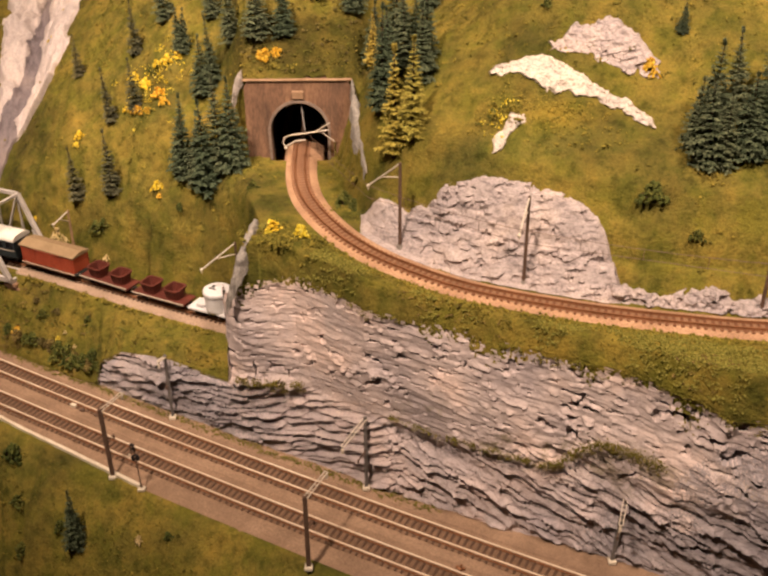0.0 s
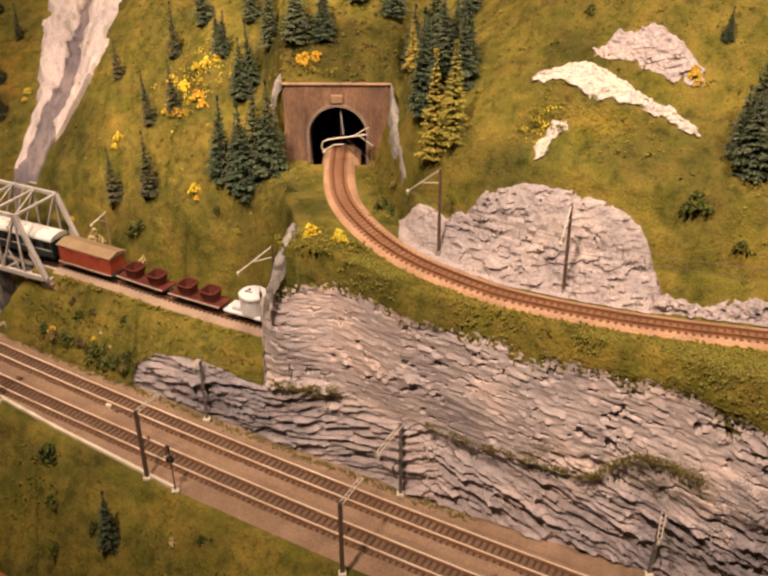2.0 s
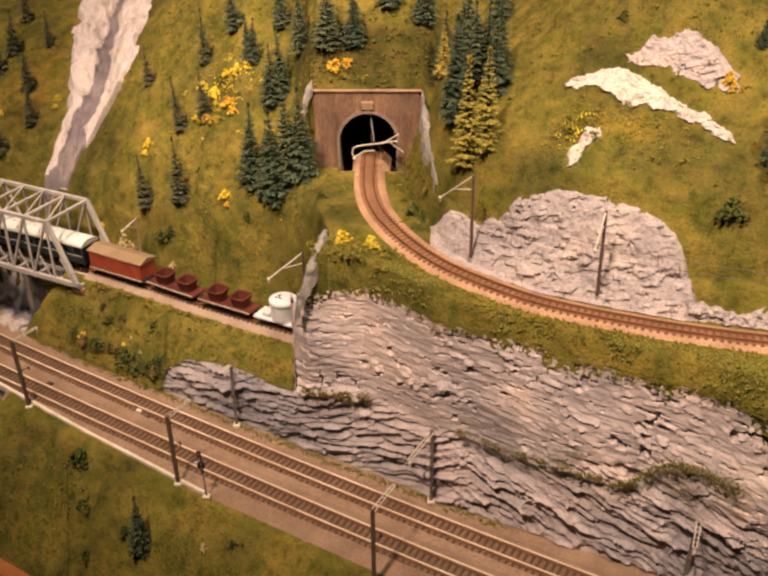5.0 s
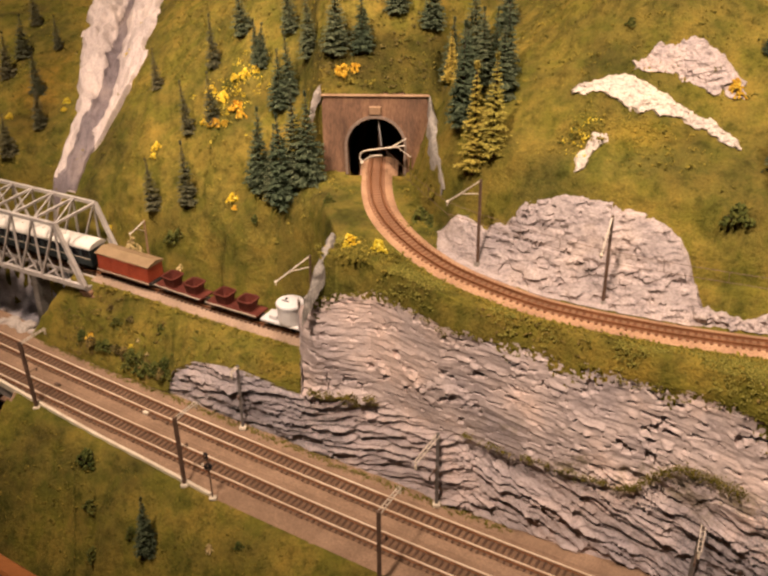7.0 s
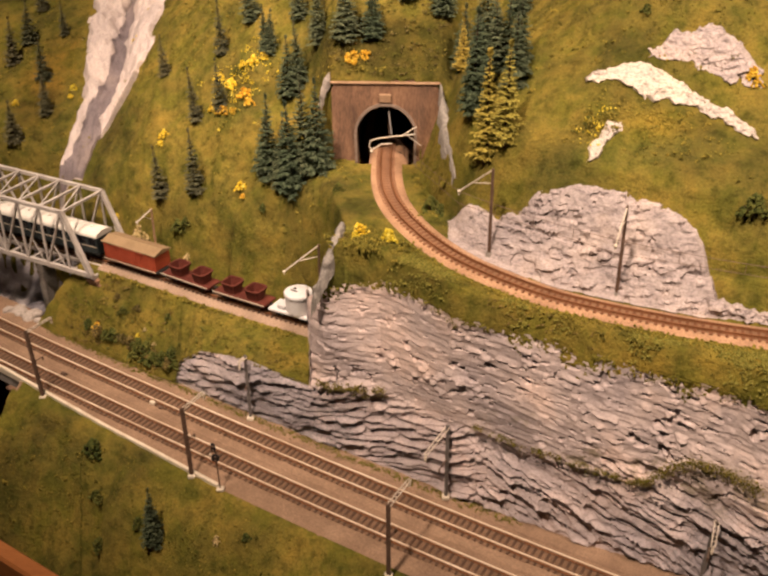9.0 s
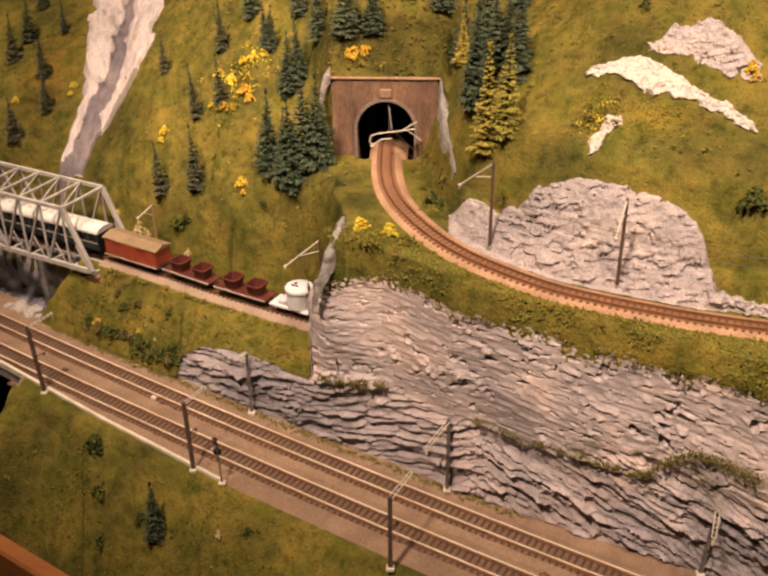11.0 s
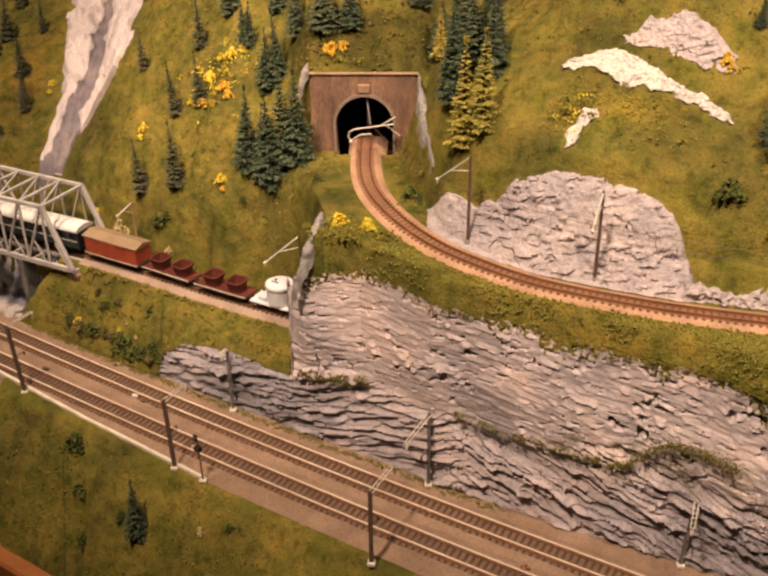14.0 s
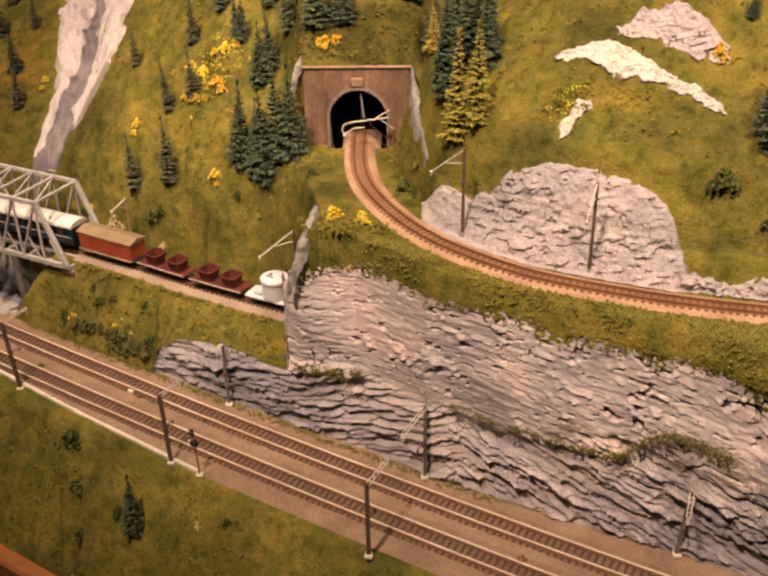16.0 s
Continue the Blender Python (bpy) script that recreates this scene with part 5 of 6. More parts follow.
def frame_of(thing, L, w, z0=0.0075, z1=0.0105, mat=None):
    part("underframe", rounded_box((-L / 2, -w / 2, z0), (L / 2, w / 2, z1), 0.0006), mat or CHASSIS, thing)
    for s in (-1, 1):
        bm = bmesh.new()
        add_tube(bm, (s * L / 2, 0, 0.0085), (s * (L / 2 + 0.004), 0, 0.0085), 0.0012, n=6)
        add_tube(bm, (s * (L / 2 + 0.004), 0, 0.0085), (s * (L / 2 + 0.0047), 0, 0.0085), 0.0026, n=10)
        part("coupler", bm, CHASSIS, thing)


def roof_mesh(L, w, z, rise, over=0.001, n=12):
    bm = bmesh.new()
    rows = []
    for x in (-L / 2 - over, L / 2 + over):
        arc = [(x, math.cos(a) * (w / 2 + over), z + math.sin(a) * rise) for a in np.linspace(0, math.pi, n + 1)]
        rows.append([bm.verts.new(p) for p in arc + [(x, -w / 2 - over, z - 0.0012), (x, w / 2 + over, z - 0.0012)]])
    k = len(rows[0])
    for i in range(k):
        bm.faces.new((rows[0][i], rows[0][(i + 1) % k], rows[1][(i + 1) % k], rows[1][i]))
    bm.faces.new(rows[0][::-1])
    bm.faces.new(rows[1])
    bmesh.ops.recalc_face_normals(bm, faces=bm.faces)
    return bm


def passenger_coach(x, L):
    t = empty("passenger_coach", on_branch(x), "dark green passenger coach with a white roof on the branch line", "railway coach", "train")
    w = 0.030
    frame_of(t, L, w * 0.9)
    part("body", rounded_box((-L / 2, -w / 2, 0.0105), (L / 2, w / 2, 0.036), 0.0012), COACH, t)
    part("roof", roof_mesh(L, w, 0.036, 0.0065), WHITEROOF, t, "white arched roof")
    n = 11
    for s in (-1, 1):
        for k in range(n):
            c = -L / 2 + L * (k + 0.5) / n
            part("window", rounded_box((c - L / n * 0.33, s * w / 2 - 0.0003, 0.024), (c + L / n * 0.33, s * w / 2 + 0.0003, 0.0325), 0.0002), GLASS, t, "dark glass window")
        part("waist_stripe", rounded_box((-L / 2 + 0.001, s * w / 2 - 0.0002, 0.0205), (L / 2 - 0.001, s * w / 2 + 0.0004, 0.0215), 0.0001), CREAM, t, "cream stripe")
    for k in range(5):
        c = -L / 2 + L * (k + 0.5) / 5
        part("roof_vent", rounded_box((c - 0.002, -0.002, 0.042), (c + 0.002, 0.002, 0.0445), 0.0007), WHITEROOF, t)
    wheels(t, (-L * 0.38, -L * 0.28, L * 0.28, L * 0.38))


def baggage_wagon(x, L):
    t = empty("goods_van", on_branch(x), "oxide red goods van with a tan roof on the branch line", "goods wagon", "train")
    w = 0.029
    frame_of(t, L, w * 0.94)
    part("body", rounded_box((-L / 2 + 0.003, -w / 2, 0.0105), (L / 2 - 0.003, w / 2, 0.033), 0.0006), REDWAGON, t)
    bm = bmesh.new()
    prof = [(-w / 2 - 0.001, 0.0325), (-w / 2 - 0.001, 0.034), (0, 0.0385), (w / 2 + 0.001, 0.034), (w / 2 + 0.001, 0.0325)]
    A = [bm.verts.new((-L / 2 + 0.001, a, b)) for a, b in prof]
    B = [bm.verts.new((L / 2 - 0.001, a, b)) for a, b in prof]
    for k in range(5):
        bm.faces.new((A[k], A[(k + 1) % 5], B[(k + 1) % 5], B[k]))
    bm.faces.new(A[::-1])
    bm.faces.new(B)
    bmesh.ops.recalc_face_normals(bm, faces=bm.faces)
    part("roof", bm, TANROOF, t, "tan pitched roof")
    for s in (-1, 1):
        d = part("sliding_door", rounded_box((-0.012, s * w / 2 - 0.0004, 0.012), (0.012, s * (w / 2 + 0.0009), 0.031), 0.0003), REDWAGON, t)
        part("door_rail", rounded_box((-0.026, s * w / 2 - 0.0004, 0.0312), (0.026, s * (w / 2 + 0.0012), 0.0322), 0.0002), REDWAGON, t)
        for k in range(9):
            c = -L / 2 + 0.006 + (L - 0.012) * k / 8
            if abs(c) > 0.013:
                part("side_post", rounded_box((c - 0.0006, s * w / 2 - 0.0003, 0.011), (c + 0.0006, s * (w / 2 + 0.0008), 0.0325), 0.0001), REDWAGON, t)
    part("running_board", rounded_box((-L / 2 + 0.002, -w / 2 - 0.0022, 0.0095), (L / 2 - 0.002, -w / 2, 0.0105), 0.0002), GREYBED, t)
    wheels(t, (-L * 0.3, L * 0.3))


def tub_wagon(x, L):
    t = empty("flat_wagon", on_branch(x), "dark red flat wagon carrying two open tubs", "goods wagon", "train")
    w = 0.026
    frame_of(t, L, w, 0.0085, 0.0115, TUBRED)
    part("edge_strip", rounded_box((-L / 2, -w / 2 - 0.0006, 0.0105), (L / 2, -w / 2, 0.0125), 0.0002), PALEMETAL, t, "pale worn edge")
    wheels(t, (-L * 0.3, L * 0.3))
    return t


def ore_tub(x):
    m = on_branch(x) @ Matrix.Translation((0, 0, 0.0115)) @ Matrix.Diagonal((1.0, 1.02, 0.84, 1))
    t = empty("ore_tub", m, "rusty red open tub standing on a flat wagon", "tub", "tubs")
    n, bm = 14, bmesh.new()
    ring = lambda a, b, z: [bm.verts.new((a * math.copysign(abs(math.cos(q)) ** 0.42, math.cos(q)), b * math.copysign(abs(math.sin(q)) ** 0.42, math.sin(q)), z)) for q in np.linspace(0, 2 * math.pi, n, endpoint=False)]
    R = [ring(0.0085, 0.0085, 0.0), ring(0.0105, 0.0105, 0.0145), ring(0.0118, 0.0118, 0.0145), ring(0.0118, 0.0118, 0.0165), ring(0.0095, 0.0095, 0.0165), ring(0.0078, 0.0078, 0.004)]
    for a, b in zip(R, R[1:]):
        for k in range(n):
            bm.faces.new((a[k], a[(k + 1) % n], b[(k + 1) % n], b[k]))
    bm.faces.new(R[0][::-1])
    bm.faces.new(R[-1])
    bmesh.ops.recalc_face_normals(bm, faces=bm.faces)
    part("shell", bm, TUBRED, t)
    for q in range(4):
        a = q * math.pi / 2 + math.pi / 4
        bm = bmesh.new()
        c, s = math.cos(a), math.sin(a)
        add_bar(bm, (0.0098 * c, 0.0098 * s, 0.001), (0.0125 * c, 0.0125 * s, 0.014), 0.0012, 0.0012)
        part("rib", bm, TUBRED, t)


def tank_wagon(x, L):
    t = empty("tank_wagon", on_branch(x), "silver upright tank on a small branch line wagon", "tank wagon", "train")
    w = 0.026
    frame_of(t, L, w, 0.0085, 0.0115, SILVER)
    n, bm = 24, bmesh.new()
    prof = [(0.0148, 0.0115), (0.0158, 0.013), (0.0160, 0.0330), (0.0172, 0.0335), (0.0172, 0.0362), (0.0164, 0.0376), (0.007, 0.0386), (0.0, 0.0388)]
    R = [[bm.verts.new((0.009 + r * math.cos(a), r * math.sin(a), z)) for a in np.linspace(0, 2 * math.pi, n, endpoint=False)] for r, z in prof[:-1]]
    for a, b in zip(R, R[1:]):
        for k in range(n):
            bm.faces.new((a[k], a[(k + 1) % n], b[(k + 1) % n], b[k]))
    bm.faces.new(R[0][::-1])
    bm.faces.new(R[-1])
    bmesh.ops.recalc_face_normals(bm, faces=bm.faces)
    part("tank", bm, SILVER, t)
    bm = bmesh.new()
    add_box(bm, (0.000, -0.004, 0.0383), (0.010, -0.0025, 0.0396), 0.0003)
    add_tube(bm, (0.003, 0.002, 0.037), (0.003, 0.002, 0.0395), 0.002, n=10)
    part("hatch", bm, CHASSIS, t, "black hatch on the tank top")
    part("toolbox", rounded_box((-0.017, -0.009, 0.0115), (-0.006, 0.009, 0.017), 0.0008), SILVER, t)
    wheels(t, (-L * 0.3, L * 0.3))


def locomotive(x, L):
    t = empty("electric_locomotive", on_branch(x), "brown electric locomotive with pale roof gear", "locomotive", "train")
    w = 0.030
    frame_of(t, L, w * 0.9)
    part("body", rounded_box((-L / 2 + 0.018, -w / 2, 0.0105), (L / 2 - 0.018, w / 2, 0.036), 0.0015), LOCOBROWN, t)
    for s in (-1, 1):
        part("nose", rounded_box((s * L / 2 - 0.02 * (s > 0), -w / 2 + 0.003, 0.0105), (s * L / 2 + 0.02 * (s < 0), w / 2 - 0.003, 0.026), 0.0012), LOCOBROWN, t)
        part("headlight", rounded_box((s * L / 2 - 0.001, -0.0015, 0.024), (s * L / 2 + 0.001, 0.0015, 0.027), 0.0006), CREAM, t)
        for k in range(5):
            c = -L / 2 + 0.03 + (L - 0.06) * k / 4
            part("window", rounded_box((c - 0.004, s * w / 2 - 0.0003, 0.025), (c + 0.004, s * w / 2 + 0.0003, 0.032), 0.0002), GLASS, t)
    part("roof", roof_mesh(L - 0.036, w, 0.036, 0.004), PALEMETAL, t, "pale roof")
    for s in (-0.3, 0.3):
        bm = bmesh.new()
        c = L * s * 0.7
        for k in (-1, 1):
            add_tube(bm, (c - 0.008, k * 0.008, 0.0405), (c + 0.008, k * 0.006, 0.046), 0.0006, n=6)
            add_tube(bm, (c + 0.008, k * 0.006, 0.046), (c - 0.004, k * 0.009, 0.049), 0.0006, n=6)
        add_tube(bm, (c - 0.004, -0.012, 0.049), (c - 0.004, 0.012, 0.049), 0.0007, n=6)
        part("pantograph", bm, PALEMETAL, t)
    wheels(t, (-L * 0.36, -L * 0.24, L * 0.24, L * 0.36), 0.0056)


def vintage_wagon(x, L):
    t = empty("goods_wagon", on_branch(x), "orange-red goods wagon with a pale curved roof inside the tunnel", "railway wagon", "train")
    w = 0.028
    frame_of(t, L, w * 0.9)
    part("body", rounded_box((-L / 2 + 0.002, -w / 2, 0.0105), (L / 2 - 0.002, w / 2, 0.032), 0.0008), WAGONORANGE, t)
    part("roof", roof_mesh(L, w, 0.032, 0.006, 0.0015), PALEMETAL, t, "pale curved roof")
    for s in (-1, 1):
        for k in range(6):
            c = -L / 2 + 0.009 + (L - 0.018) * k / 5
            part("window", rounded_box((c - 0.0035, s * w / 2 - 0.0003, 0.0235), (c + 0.0035, s * w / 2 + 0.0003, 0.0295), 0.0002), GLASS, t)
    wheels(t, (-L * 0.3, L * 0.3))


def log_wagon(x, L):
    t = empty("flat_wagon", on_branch(x), "brown flat wagon standing inside the tunnel", "railway wagon", "train")
    w = 0.026
    frame_of(t, L, w)
    for s in (-1, 1):
        for k in range(4):
            c = -L / 2 + 0.006 + (L - 0.012) * k / 3
            part("stanchion", rounded_box((c - 0.0008, s * (w / 2 - 0.001) - 0.0008, 0.0105), (c + 0.0008, s * (w / 2 - 0.001) + 0.0008, 0.021), 0.0002), LOCOBROWN, t)
    wheels(t, (-L * 0.3, L * 0.3))
    rnd = random.Random(14)
    for k in range(7):
        row, i = divmod(k, 4)
        g = empty("log", t.matrix_world @ Matrix.Translation((rnd.uniform(-0.002, 0.002), -0.0082 + 0.0055 * i + 0.0027 * row, 0.0134 + 0.0047 * row)), "rough brown log lying on the flat wagon", "log", "logs on the wagon")
        bm = bmesh.new()
        a = Vector((-L * 0.42, rnd.uniform(-0.0008, 0.0008), 0))
        add_tube(bm, a, a + Vector((L * 0.42, 0, 0.0003)), 0.0026, 0.0024, 9, False)
        add_tube(bm, a + Vector((L * 0.42, 0, 0.0003)), Vector((L * 0.42, 0, 0)), 0.0024, 0.0021, 9, False)
        part("bark", bm, LOGBARK, g)
        for s, r in ((-1, 0.0026), (1, 0.0021)):
            bm = bmesh.new()
            e = a if s < 0 else Vector((L * 0.42, 0, 0))
            add_tube(bm, e, e + Vector((s * 0.0003, 0, 0)), r * 0.95, n=9)
            part("cut_end", bm, DRYWOOD, g, "pale sawn end")


baggage_wagon(-0.4270, 0.094)
tub_wagon(-0.3470, 0.078)
tub_wagon(-0.2715, 0.078)
for x in (-0.3625, -0.330, -0.2870, -0.2555):
    ore_tub(x)
tank_wagon(-0.2075, 0.055)
vintage_wagon(-0.1400, 0.070)
log_wagon(-0.0600, 0.066)
passenger_coach(-0.561, 0.186)
locomotive(-0.728, 0.160)

# ---- plants ----
def leafy(name, a, b, c):
    m, n, l, bs = material(name, 0.9, 0, 0.15)
    info = n.new("ShaderNodeObjectInfo")
    geo = n.new("ShaderNodeNewGeometry")
    col = ramp(n, l, geo.outputs["Random Per Island"], [(0.0, a), (0.55, b), (1.0, c)])
    own = ramp(n, l, info.outputs["Random"], [(0.0, (0.75, 0.8, 0.75)), (1.0, (1.2, 1.1, 1.0))])
    l.new(mix(n, l, 1.0, col, own, "MULTIPLY"), bs.inputs["Base Color"])
    f = noise_node(n, l, 500, 2)
    bump(n, l, bs, f, 0.6, 0.001)
    return m


NEEDLES = leafy("spruce_needles", (0.034, 0.046, 0.024), (0.075, 0.094, 0.052), (0.140, 0.160, 0.092))
DRYNEEDLES = leafy("brownish_spruce_needles", (0.050, 0.050, 0.027), (0.092, 0.090, 0.050), (0.150, 0.142, 0.082))
LARCH = leafy("yellow_larch_needles", (0.20, 0.155, 0.025), (0.37, 0.29, 0.055), (0.52, 0.43, 0.10))
BARK = grainy("brown_bark", [(0.3, (0.05, 0.03, 0.018)), (0.7, (0.10, 0.06, 0.035))], 80, 500, 0.4)
YELLOW = leafy("yellow_blossom", (0.48, 0.33, 0.02), (0.72, 0.53, 0.04), (0.83, 0.68, 0.13))
ORANGE = leafy("orange_blossom", (0.48, 0.24, 0.02), (0.68, 0.40, 0.035), (0.80, 0.55, 0.09))
LEAVES = leafy("green_leaves", (0.035, 0.045, 0.01), (0.075, 0.085, 0.018), (0.13, 0.13, 0.03))
MOSS = leafy("olive_moss", (0.06, 0.05, 0.012), (0.12, 0.10, 0.02), (0.20, 0.16, 0.03))
DRY = leafy("pale_dry_twigs", (0.30, 0.23, 0.10), (0.46, 0.37, 0.18), (0.60, 0.50, 0.28))
TUFT = leafy("grass_tuft", (0.095, 0.085, 0.015), (0.160, 0.135, 0.023), (0.225, 0.178, 0.031))
BRIGHTTUFT = leafy("bright_grass_tuft", (0.155, 0.135, 0.026), (0.235, 0.20, 0.040), (0.32, 0.265, 0.06))
STRAW = leafy("yellow_dry_grass", (0.20, 0.155, 0.026), (0.27, 0.205, 0.033), (0.33, 0.25, 0.045))
DRYMOSS = leafy("olive_brown_scrub", (0.06, 0.045, 0.014), (0.12, 0.09, 0.028), (0.19, 0.14, 0.045))
DARKTUFT = leafy("dark_grass_tuft", (0.080, 0.072, 0.014), (0.112, 0.098, 0.018), (0.150, 0.125, 0.023))


def spray(bm, p, d, length, width, rnd):
    """One drooping branch: a spine with side twigs, each a thin folded leaf of needles."""
    d = d.normalized()
    side = d.cross(Vector((0, 0, 1))).normalized()
    up = side.cross(d)

    def leaf(a, v, ln, wd):
        s = v.cross(up).normalized() * wd
        m = a + v * ln * 0.45
        q = [bm.verts.new(x) for x in (a, m + s - up * wd * 0.25, a + v * ln - up * wd * 0.5, m - s - up * wd * 0.25, m + up * wd * 0.5)]
        for i, j, k in ((0, 1, 4), (1, 2, 4), (2, 3, 4), (3, 0, 4)):
            bm.faces.new((q[i], q[j], q[k]))

    leaf(p, d, length, width * 0.4)
    for f in (0.18, 0.34, 0.5, 0.66, 0.82):
        for k in (-1, 1):
            v = (d * 0.75 + side * k * rnd.uniform(0.6, 0.9) - up * rnd.uniform(0.0, 0.3)).normalized()
            leaf(p + d * length * f * rnd.uniform(0.85, 1.1), v, length * rnd.uniform(0.3, 0.5) * (1.15 - f * 0.6), width * 0.34)


def conifer(name, mat, label, seed, tiers=15, spread=0.25, lean=0.0):
    """A spruce one metre tall at its origin, to be scaled; trunk and crown."""
    rnd = random.Random(seed)
    t = empty(name, Matrix(), label, "tree")
    bm = bmesh.new()
    add_tube(bm, (0, 0, -0.06), (lean * 0.3, 0, 0.45), 0.028, 0.016, 7)
    add_tube(bm, (lean * 0.3, 0, 0.45), (lean, 0, 0.97), 0.016, 0.004, 6)
    part("trunk", bm, BARK, t)
    bm = bmesh.new()
    for k in range(tiers):
        f = k / (tiers - 1)
        z = 0.07 + 0.87 * f ** 0.95
        r = spread * (1.0 - f) ** 0.85 + 0.018
        n = max(6, int(15 - 7 * f))
        for j in range(n):
            a = 2 * math.pi * (j + rnd.uniform(-0.35, 0.35)) / n + k * 0.9
            ln = r * rnd.uniform(0.65, 1.18)
            d = Vector((math.cos(a), math.sin(a), rnd.uniform(-0.22, 0.04) + 0.35 * f))
            o = Vector((lean * z * 0.9, 0, z + rnd.uniform(-0.02, 0.02)))
            spray(bm, o, d, ln, ln * 0.15 + 0.007, rnd)
    for j in range(5):
        spray(bm, Vector((lean * 0.9, 0, 0.92)), Vector((rnd.uniform(-0.3, 0.3), rnd.uniform(-0.3, 0.3), 1)), 0.09, 0.016, rnd)
    part("crown", bm, mat, t)
    return t


def planted(proto, x, y, height, wide=1.0, lift=0.0, tilt=(0, 0)):
    z = float(ground_height(x, y)) if y > cliff_top(x)[0] else float(front_height(x, y - main_y(x)))
    ob = copy_thing(proto, Matrix.Translation((x, y, z - 0.001 + lift)) @ Matrix.Rotation(radians(tilt[0]), 4, "Y") @ Matrix.Rotation(random.uniform(0, 6.28), 4, "Z"))
    ob.scale = (height * wide, height * wide, height)
    return ob


def drop(proto):
    for o in list(proto.children_recursive) + [proto]:
        bpy.data.objects.remove(o)


spruce = [conifer("spruce_tree", NEEDLES, "dark green model spruce on the grassy hillside", s, tr, sp, ln) for s, tr, sp, ln in ((1, 20, 0.24, 0.02), (2, 22, 0.21, -0.02), (3, 18, 0.27, 0.03), (4, 21, 0.19, 0.0))]
dry_spruce = [conifer("spruce_tree", DRYNEEDLES, "thin brownish-green model spruce on the grassy hillside", s, tr, sp, ln) for s, tr, sp, ln in ((5, 15, 0.22, 0.02), (6, 17, 0.20, -0.02), (7, 14, 0.24, 0.0))]
for k, (x, y, h, w) in enumerate((
        (-0.694, 1.804, 0.060, 0.9), (-0.634, 1.724, 0.055, 0.8), (-0.689, 1.711, 0.070, 0.9), (-0.637, 1.619, 0.068, 0.9), (-0.616, 1.552, 0.066, 0.9), (-0.657, 1.520, 0.062, 1.0), (-0.703, 1.672, 0.075, 0.9),
        (-0.328, 1.473, 0.074, 0.75), (-0.417, 1.500, 0.058, 0.7), (-0.257, 1.423, 0.058, 1.0), (-0.353, 1.396, 0.074, 0.72), (-0.316, 1.382, 0.068, 0.72), (-0.398, 1.350, 0.074, 0.78), (-0.345, 1.326, 0.088, 0.76), (-0.288, 1.488, 0.060, 1.0),
        (-0.208, 1.352, 0.088, 0.75), (-0.244, 1.289, 0.106, 0.75), (-0.210, 1.259, 0.112, 0.85), (-0.177, 1.261, 0.112, 0.70), (-0.226, 1.275, 0.10, 0.7), (-0.192, 1.268, 0.118, 0.7), (-0.261, 1.43, 0.06, 0.8), (-0.223, 1.354, 0.075, 0.8), (-0.187, 1.372, 0.080, 0.85), (-0.150, 1.330, 0.082, 0.95), (-0.117, 1.332, 0.070, 1.0),
        (-0.077, 1.372, 0.062, 1.0), (-0.104, 1.392, 0.055, 1.0), (-0.034, 1.360, 0.070, 1.0), (-0.014, 1.318, 0.076, 0.95), (0.018, 1.352, 0.085, 0.9), (0.034, 1.240, 0.078, 0.8), (0.006, 1.225, 0.085, 0.9), (-0.003, 1.175, 0.112, 0.7), (0.055, 1.372, 0.062, 1.0), (-0.22, 1.46, 0.07, 1.0), (-0.16, 1.44, 0.07, 1.0),
        (0.293, 1.050, 0.070, 0.95), (0.304, 1.037, 0.088, 0.90), (0.319, 1.035, 0.076, 0.95), (0.340, 1.040, 0.084, 1.0), (0.358, 1.046, 0.09, 1.0), (0.310, 1.064, 0.092, 0.9), (0.335, 1.072, 0.088, 0.9), (0.375, 1.08, 0.09, 1.0), (0.30, 1.16, 0.035, 1.0), (0.041, 1.190, 0.085, 0.75), (0.046, 1.215, 0.090, 0.8), (0.024, 1.240, 0.085, 0.85), (-0.135, 1.420, 0.070, 0.9), (-0.06, 1.43, 0.07, 0.9))):
    tagged(planted(dry_spruce[k % 3] if x < -0.3 else spruce[k % 4], x, y, h, w, 0, (random.uniform(-4, 4), 0)), group="hillside spruces")
tagged(planted(spruce[0], -0.337, 0.965, 0.078, 0.72), "slim dark spruce on the bank before the main line")
larch = [conifer("larch_tree", LARCH, "yellow autumn larch beside the upper track", s, 18, 0.145, 0.0) for s in (11, 12)]
tagged(planted(larch[0], 0.010, 1.128, 0.114, 1.0), group="larches")
tagged(planted(larch[1], 0.029, 1.118, 0.103, 1.0), group="larches")
tagged(planted(larch[1], -0.012, 1.300, 0.06, 1.2), "yellowish larch among the spruces")
for p in spruce + dry_spruce + larch:
    drop(p)


